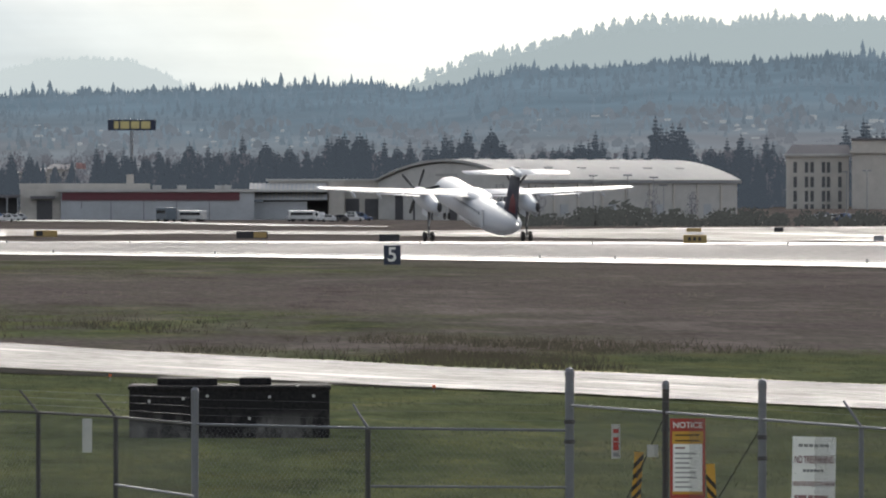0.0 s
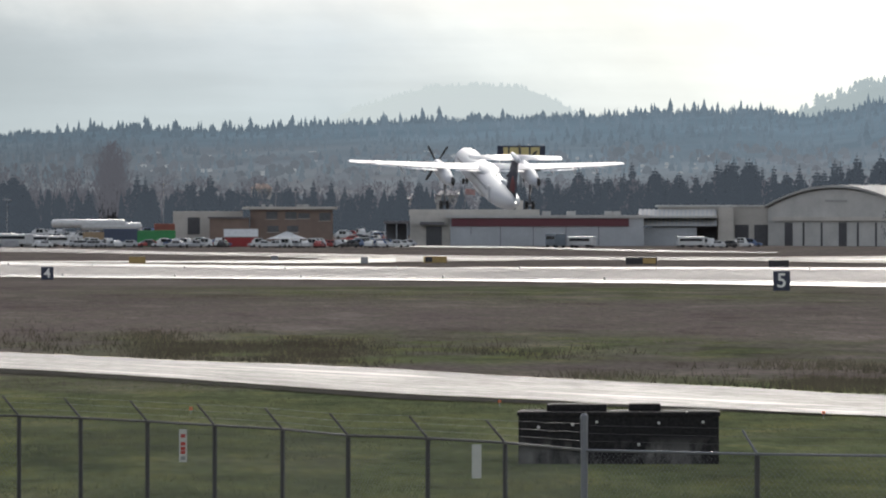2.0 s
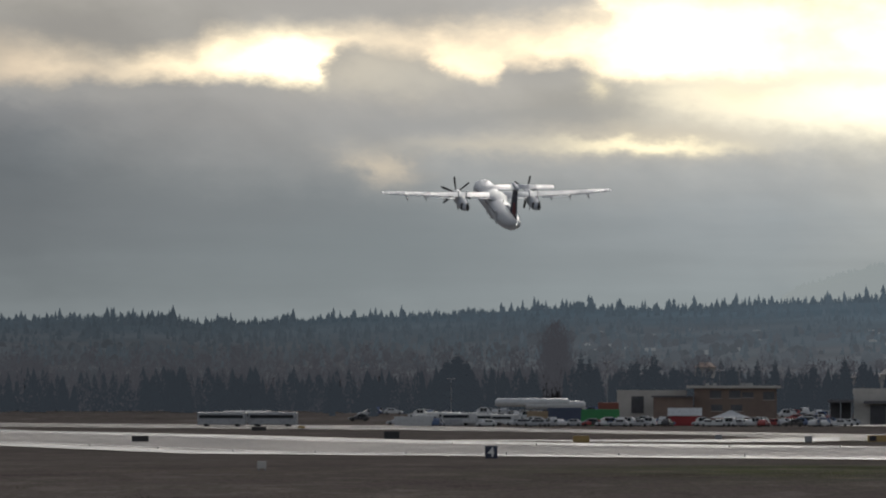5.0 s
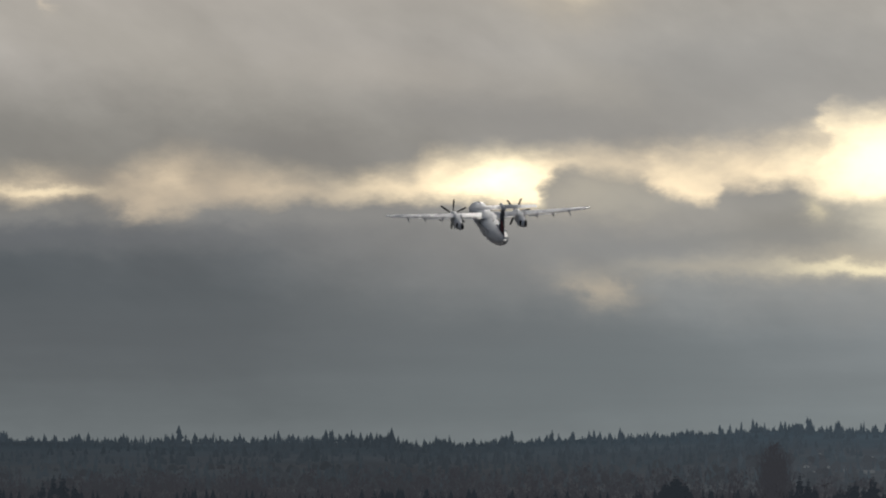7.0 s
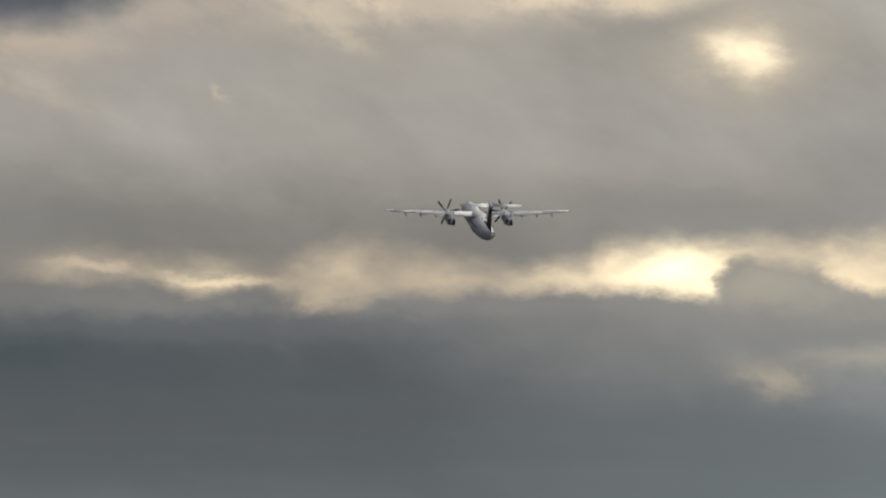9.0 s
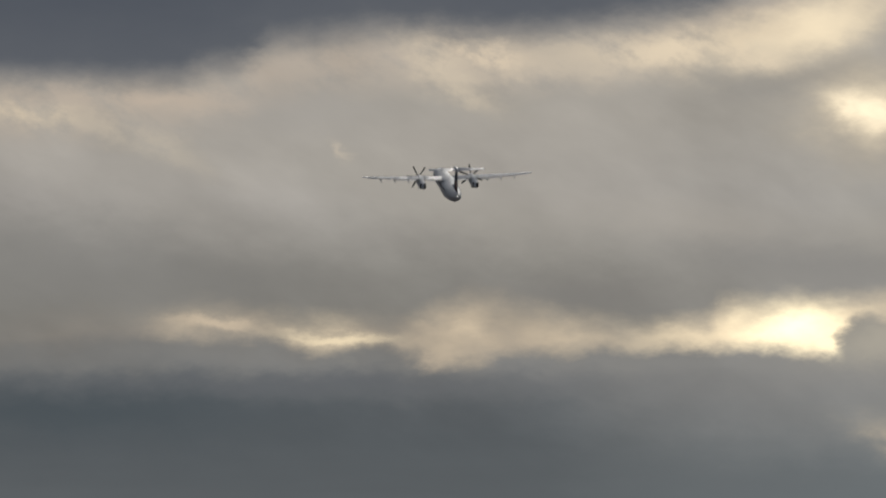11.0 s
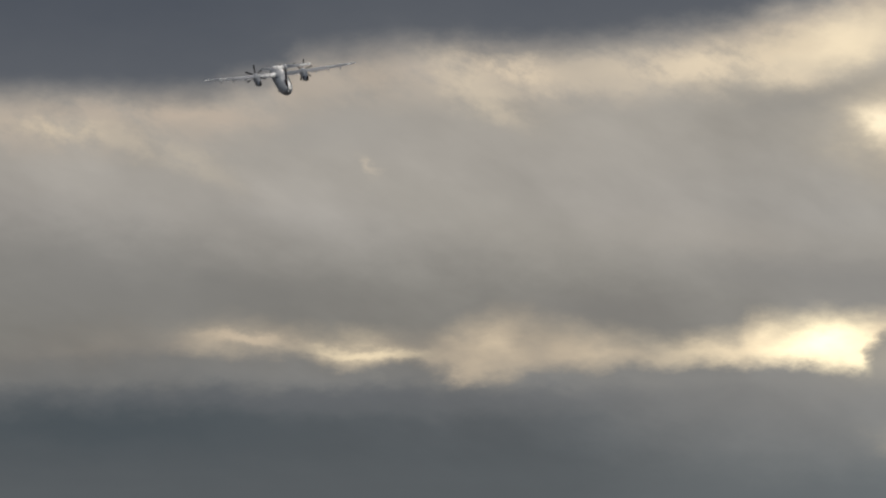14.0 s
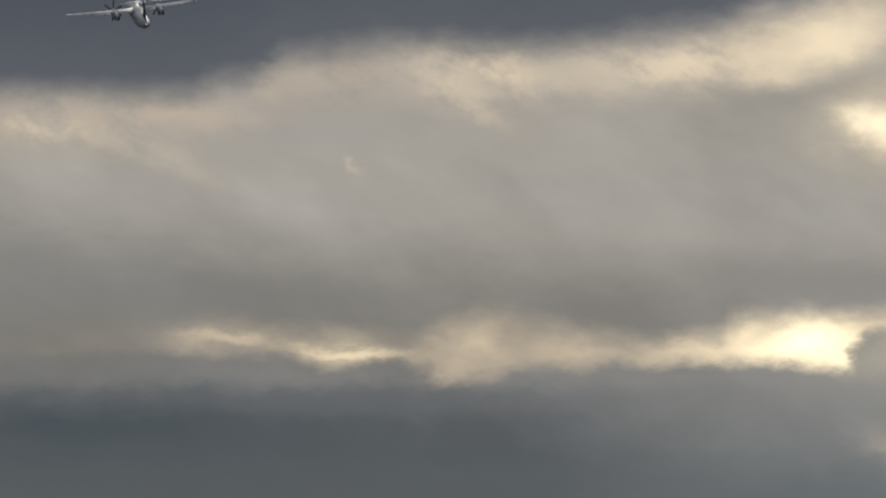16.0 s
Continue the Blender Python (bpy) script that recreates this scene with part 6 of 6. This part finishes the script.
    part("stay_cable", bm_tube(along_rail(2450) + Vector((0, .02, -.15)), spot(2370, 1085, along_rail(2370).length), .01, .01, 5), M_GALV_DARK, walk_gate)

    def plate(name, x0, x1, y0, y1, mat, label, category="sign", ahead=.10, ref=None):
        d = (ref or along_rail((x0 + x1) / 2)).length - ahead
        p = spot((x0 + x1) / 2, y1, d)
        k = d / UNIT
        t = thing(name, facing(p), label, category)
        W, H = (x1 - x0) * k, (y1 - y0) * k
        b = part("board", bm_box(-W / 2, W / 2, 0, .006, 0, H), mat, t)
        for sx in (-.42, .42):
            for sz in (.04, .5, .96):
                part("rivet", bm_tube((sx * W, -.004, sz * H), (sx * W, 0, sz * H), .008, .008, 6), M_STEEL, t)
        return t, b, W, H
    # red-headed notice
    t, b, W, H = plate("notice_board", 2292, 2354, 932, 1073, M_SIGNRED, "red-framed notice with yellow band and white text field")
    part("white_field", bm_box(-W * .42, W * .42, -.006, -.001, H * .08, H * .72), M_BOARDWHITE, b)
    part("yellow_band", bm_box(-W * .44, W * .44, -.007, -.001, H * .68, H * .84), M_HAZARD_Y, b)
    part("yellow_edge", bm_box(-W * .44, W * .44, -.007, -.001, H * .05, H * .085), M_HAZARD_Y, b)
    lettering("heading", "NOTICE", .118, M_BOARDWHITE, b, Matrix.Translation((0, -.008, H * .915)) @ UPRIGHT, "white heading")
    for z, w, m in ((.79, .7, M_HAZARD_B), (.72, .7, M_HAZARD_B), (.63, .28, M_INK), (.56, .62, M_INKGREY), (.50, .5, M_INKGREY), (.44, .4, M_INKGREY), (.38, .45, M_INKGREY), (.32, .6, M_INKGREY), (.26, .62, M_INKGREY), (.20, .4, M_INKGREY), (.14, .5, M_INKGREY)):
        part("text_bar", bm_box(-W * .36, -W * .36 + W * w, -.010, -.0075, H * z - .008, H * z + .012), m, b)
    # white no-trespassing board
    t, b, W, H = plate("warning_board", 2506, 2583, 964, 1095, M_BOARDWHITE, "white warning board with dark red lettering, slightly tilted")
    t.matrix_world = t.matrix_world @ Matrix.Rotation(radians(1.2), 4, "Y")
    lettering("heading", "NO TRESPASSING", .084, M_INK, b, Matrix.Translation((0, -.004, H * .685)) @ UPRIGHT @ Matrix.Diagonal((.82, 1.75, 1, 1)), "dark red heading")
    for z, w, hh in ((.88, .72, .02), (.54, .5, .018)):
        n = 6
        for i in range(n):
            x = -W * w / 2 + W * w * i / n
            part("text_bar", bm_box(x, x + W * w / n * .8, -.006, -.001, H * z - hh, H * z + hh), M_INKGREY, b)
    lettering("small_line", "VIOLATORS SUBJECT TO FINES OF", .044, M_INKRED, b, Matrix.Translation((0, -.004, H * .36)) @ UPRIGHT @ Matrix.Diagonal((.86, 2.0, 1, 1)), "faded red line of capitals")
    for z, cuts in ((.18, (.08, .24, .14, .38)),):
        x = -W * .43
        for c in cuts:
            part("text_bar", bm_box(x, x + W * c * .82, -.006, -.001, H * z - .03, H * z + .03), M_INKRED, b)
            x += W * c * .98
    # small plates
    for x0, x1, y0, y1, lab, ref in ((2188, 2204, 942, 1003, "narrow white plate with red marks", None), (734, 748, 905, 963, "narrow white plate with red marks", left[5]), (1252, 1269, 932, 992, "blank white back of a narrow plate", left[1]), (2251, 2271, 978, 1000, "small pale plate on the gate", None), (2108, 2115, 969, 1013, "thin vertical white label on the post", along_rail(2112))):
        t, b, W, H = plate("fence_plate", x0, x1, y0, y1, M_PLATE, lab, ref=ref)
        if "red" in lab:
            for z in (.12, .3, .42, .56, .8):
                part("mark", bm_box(-W * .3, W * .3, -.006, -.001, H * z - .03, H * z + .03), M_SIGNRED if z > .2 else M_INKGREY, b)
        elif "label" in lab:
            for z in (.15, .32, .5, .66, .85):
                part("mark", bm_box(-W * .2, W * .2, -.006, -.001, H * z - .03, H * z + .02), M_BOARD, b)
    # striped hazard boards lean on the gate
    for x0, y0, lean in ((2218, 991, 4), (2362, 1012, -3)):
        t, b, W, H = plate("hazard_board", x0, x0 + 16, y0, 1150, M_HAZARD_Y, "yellow and black diagonally striped hazard board", "hazard board", .2)
        t.matrix_world = t.matrix_world @ Matrix.Rotation(radians(lean), 4, "Y")
        s = -1 if lean > 0 else 1
        for i in range(8):
            z = .05 + i * .17
            if z + .1 < H:
                part("stripe", loft(bmesh.new(), [[Vector((-W / 2, y, z)), Vector((W / 2, y, z + s * -.16 + .0)), Vector((W / 2, y, z + .085 - s * .16)), Vector((-W / 2, y, z + .085))] for y in (-.006, -.001)]), M_HAZARD_B, b)


# ---------------------------------------------------------------- the van with pipes on its rack
M_VAN = plain("van_white_paint", (.68, .69, .68), .3, vary=.08, coat=.5)
M_PVC = plain("white_pvc", (.60, .60, .58), .4, vary=.1, scale=3)
M_LADDER = plain("faded_red_fibreglass", (.36, .12, .10), .6, vary=.25, scale=4)


def build_van():
    v = thing("work_van", Matrix(), "white work van with pipes and red ladders on its roof rack", "van")
    # along +y; origin on the road below the rear bumper
    prof = [(0, .95, 1.83), (.05, 1.0, 1.90), (.3, 1.0, 1.96), (3.2, 1.0, 1.98), (3.9, .98, 1.9), (4.5, .95, 1.35), (5.35, .9, 1.15), (5.5, .85, .8)]
    part("body", loft(bmesh.new(), [[Vector((sx * w * k, y, z)) for sx, k, z in ((-1, 1, .35), (-1, 1.0, top * .55), (-1, .93, top * .85), (-1, .80, top * .97), (-1, .4, top), (1, .4, top), (1, .80, top * .97), (1, .93, top * .85), (1, 1.0, top * .55), (1, 1, .35))] for y, w, top in prof]), M_VAN, v, smooth=False)
    for x in (-.47, .47):
        part("rear_window", bm_box(x - .36, x + .36, -.03, .0, 1.25, 1.78, .01), M_GLASS, v)
        part("tail_light", bm_box(x * 1.9 - .07, x * 1.9 + .07, -.04, .0, .85, 1.3, .01), M_SIGNRED, v)
    part("high_brake_light", bm_box(-.22, .22, -.02, .04, 1.84, 1.89, .01), M_SIGNRED, v)
    for x in (-.97, .97):
        part("side_window", bm_box(x - .03, x + .03, 3.0, 3.9, 1.25, 1.75, .01), M_GLASS, v)
    part("bumper", bm_box(-.98, .98, -.15, .02, .4, .6, .03), M_STEEL, v)
    for x in (-.88, .88):
        for y in (1.0, 4.4):
            wheel(v, x, y, .36, .12)
    for y in (.2, 1.7, 3.3):
        part("rack_bar", bm_box(-.85, .85, y - .03, y + .03, 2.28, 2.33, .008), M_STEEL, v)
        for x in (-.82, .82):
            part("rack_leg", bm_box(x - .025, x + .025, y - .03, y + .03, 2.0, 2.5, .006), M_PALE, v)
    for x in (-.80, .80):
        part("rack_rail", bm_tube((x, -.1, 2.34), (x, 3.6, 2.34), .025, .025, 6), M_STEEL, v)
    # three long pipes, bowed down at the tail
    for x, z in ((.66, 2.33), (.79, 2.33), (.725, 2.44)):
        bm = bmesh.new()
        n = 14
        outer, inner = [], []
        for i in range(n + 1):
            y = -.7 + 5.6 * i / n
            dz = -.034 * max(0, (1.6 - y)) ** 1.45
            outer.append([Vector((x + .062 * math.cos(a), y, z + dz + .062 * math.sin(a))) for a in (math.tau * k / 14 for k in range(14))])
            inner.append([Vector((x + .05 * math.cos(a), y, z + dz + .05 * math.sin(a))) for a in (math.tau * k / 14 for k in range(14))])
        loft(bm, inner[3:2:-1] + inner[2::-1] + outer, True)
        part("pipe", bm, M_PVC, v, "white plastic pipe", smooth=True)
    for y, dz in ((.0, -.09), (.9, -.03)):
        bm = bmesh.new()
        tube(bm, (.60, y, 2.37 + dz), (.725, y, 2.52 + dz), .008, .008, 5)
        tube(bm, (.725, y, 2.52 + dz), (.85, y, 2.37 + dz), .008, .008, 5)
        part("strap", bm, M_GALV_DARK, v)
    # thin conduits and the ladders in front
    for x, z in ((-.05, 2.36), (-.15, 2.36), (-.1, 2.44), (.1, 2.38), (-.3, 2.36)):
        part("conduit", bm_tube((x, .5, z), (x, 3.6, z + .05), .03, .03, 8), M_PVC, v)
    part("blue_wrap", bm_box(-.36, .02, 1.0, 1.2, 2.33, 2.5, .03), plain("blue_cloth", (.05, .05, .16), .9), v)
    for k, (x, z) in enumerate(((-.90, 2.36), (-.72, 2.47))):
        lad = part("ladder", bm_box(x - .012, x + .012, 1.9, 6.3, z, z + .16, .004), M_LADDER, v, "faded red ladder")
        part("ladder_rail", bm_box(x + .40, x + .424, 1.9, 6.3, z, z + .16, .004), M_LADDER, lad)
        for i in range(14):
            part("rung", bm_tube((x, 2.1 + i * .31, z + .08), (x + .41, 2.1 + i * .31, z + .08), .018, .018, 6), M_STEEL, lad)
    return v


VAN_DIR = radians(-18)


def van_rows():
    rows = []
    # the pipe ends pass the bearing 785 at 1.5 s, some 127 m away, on a road that climbs a little
    tip = spot(785, 991, 127)
    ux, uy = math.sin(VAN_DIR), math.cos(VAN_DIR)
    base = Vector((tip.x - .73 * uy + .7 * ux, tip.y + .73 * ux + .7 * uy, 0))
    for t, s in ((0, -31.5), (.5, -21), (1, -10.5), (1.5, 0), (2, 10.2), (2.5, 18.5), (3.2, 25), (4.2, 29), (5.5, 30), (16, 30)):
        x, y = base.x + ux * s, base.y + uy * s
        rise = -.8 if t < 1.6 else (-.4 if t < 2.1 else 0)
        rows.append((t, Matrix.Translation((x, y, land(y))) @ Matrix.Rotation(-VAN_DIR, 4, "Z") @ Matrix.Rotation(radians(rise), 4, "X")))
    return rows


# ---------------------------------------------------------------- grass and weeds
def blade_material(name, colour):
    """Thin blades that let light through."""
    k = Nodes(name)
    f = k.noise(k.place(), .12, 4)
    col = k.ramp(f, [(.3, tuple(c * .7 for c in colour)), (.7, tuple(c * 1.3 for c in colour))])
    d, t, m = k.add("ShaderNodeBsdfDiffuse"), k.add("ShaderNodeBsdfTranslucent"), k.add("ShaderNodeMixShader")
    k.put(d.inputs[0], col)
    k.put(t.inputs[0], col)
    m.inputs[0].default_value = .5
    k.t.links.new(d.outputs[0], m.inputs[1])
    k.t.links.new(t.outputs[0], m.inputs[2])
    k.t.links.new(m.outputs[0], k.out.inputs[0])
    return k.mat


def dip(x, y):
    """Bearing and dip of a place on the ground."""
    d = math.hypot(x, y)
    return 784 + math.atan2(x, y) * UNIT, HORIZON + (EYE.z - land(y, x)) / d * UNIT


def weedy(px, up, rng):
    """Whether weeds grow at a bearing, up above the far edge of the road."""
    thick = .10 + .9 * max(ease(px, 1640, 1800), ease(px, 600, 700) * (1 - ease(px, 1000, 1120)), .45 * ease(px, 1180, 1260) * (1 - ease(px, 1500, 1600)))
    return 4 < up < 62 and rng.random() < thick * (1 - ease(up, 30, 62))


def tufts(name, n, seed, yr, size, material, label, gate=-9.0, clump=1.0, blades=4, thin=.10):
    rng = random.Random(seed)
    verts, faces = [], []
    for _ in range(n):
        y = rng.uniform(*yr)
        x = rng.uniform(-.075, .115) * y
        if noise.noise(Vector((x * .05, y * .03, seed))) + .6 * noise.noise(Vector((x * .25, y * .08, 3))) < gate:
            continue
        px, py = dip(x, y)
        if along(ROAD_FAR, px) - 4 < py < along(ROAD_NEAR, px) + 3 or (name == "weeds" and not weedy(px, along(ROAD_FAR, px) - py, rng)):
            continue
        z = land(y, x)
        for _ in range(blades):
            h = size * rng.uniform(.4, 1.25)
            a = rng.uniform(0, math.tau)
            b = Vector((x + rng.uniform(-1, 1) * clump, y + rng.uniform(-1, 1) * clump, z - .02))
            w = max(h * thin, .012)
            k = len(verts)
            verts += [b - Vector((w, 0, 0)), b + Vector((w, 0, 0)), b + Vector((math.cos(a) * h * .6, math.sin(a) * h * .6, h))]
            faces.append((k, k + 1, k + 2))
    data = bpy.data.meshes.new(name)
    data.from_pydata([tuple(v) for v in verts], [], faces)
    data.materials.append(material)
    return tagged(new(name, data), label, "grass", kind="stuff")


def build_grass():
    tufts("grass", 34000, 5, (125, 345), .09, blade_material("grass_blade_green", (.112, .124, .070)), "short green winter grass", -.2, .5, 4)
    tufts("dry_grass", 9000, 6, (430, 700), .10, blade_material("dry_blade", (.160, .138, .110)), "dry brown grass of the airfield", -.1, 1.2, 4, .2)
    tufts("weeds", 30000, 7, (285, 520), .32, blade_material("dead_stalk", (.066, .061, .047)), "dark dead weeds along the road verge", -.05, .8, 7, .055)


build_trees()
build_hangar()
build_vehicles()
build_terminal_row()
build_hill_houses()
build_pylon_sign()
build_vault()
build_airfield_signs()
build_fence()
van = build_van()
build_grass()


# ---------------------------------------------------------------- what moves
def motions():
    walk(aircraft, flight_rows())
    walk(van, van_rows())
    for i, (prop, m) in enumerate(PROPS):
        walk(prop, [(t, m @ Matrix.Rotation(radians(18 * i + 7 * t), 4, "Y")) for t in range(0, 17, 2)])
    for i, (gear, m) in enumerate(GEARS):
        fold = 96 if i < 2 else -100
        walk(gear, [(0, m), (3.2, m)] + [(t, m @ Matrix.Rotation(radians(fold * u), 4, "X")) for t, u in ((3.5, -.2), (4.0, -.58), (4.5, -.88), (5.0, -1), (16, -1))])


motions()
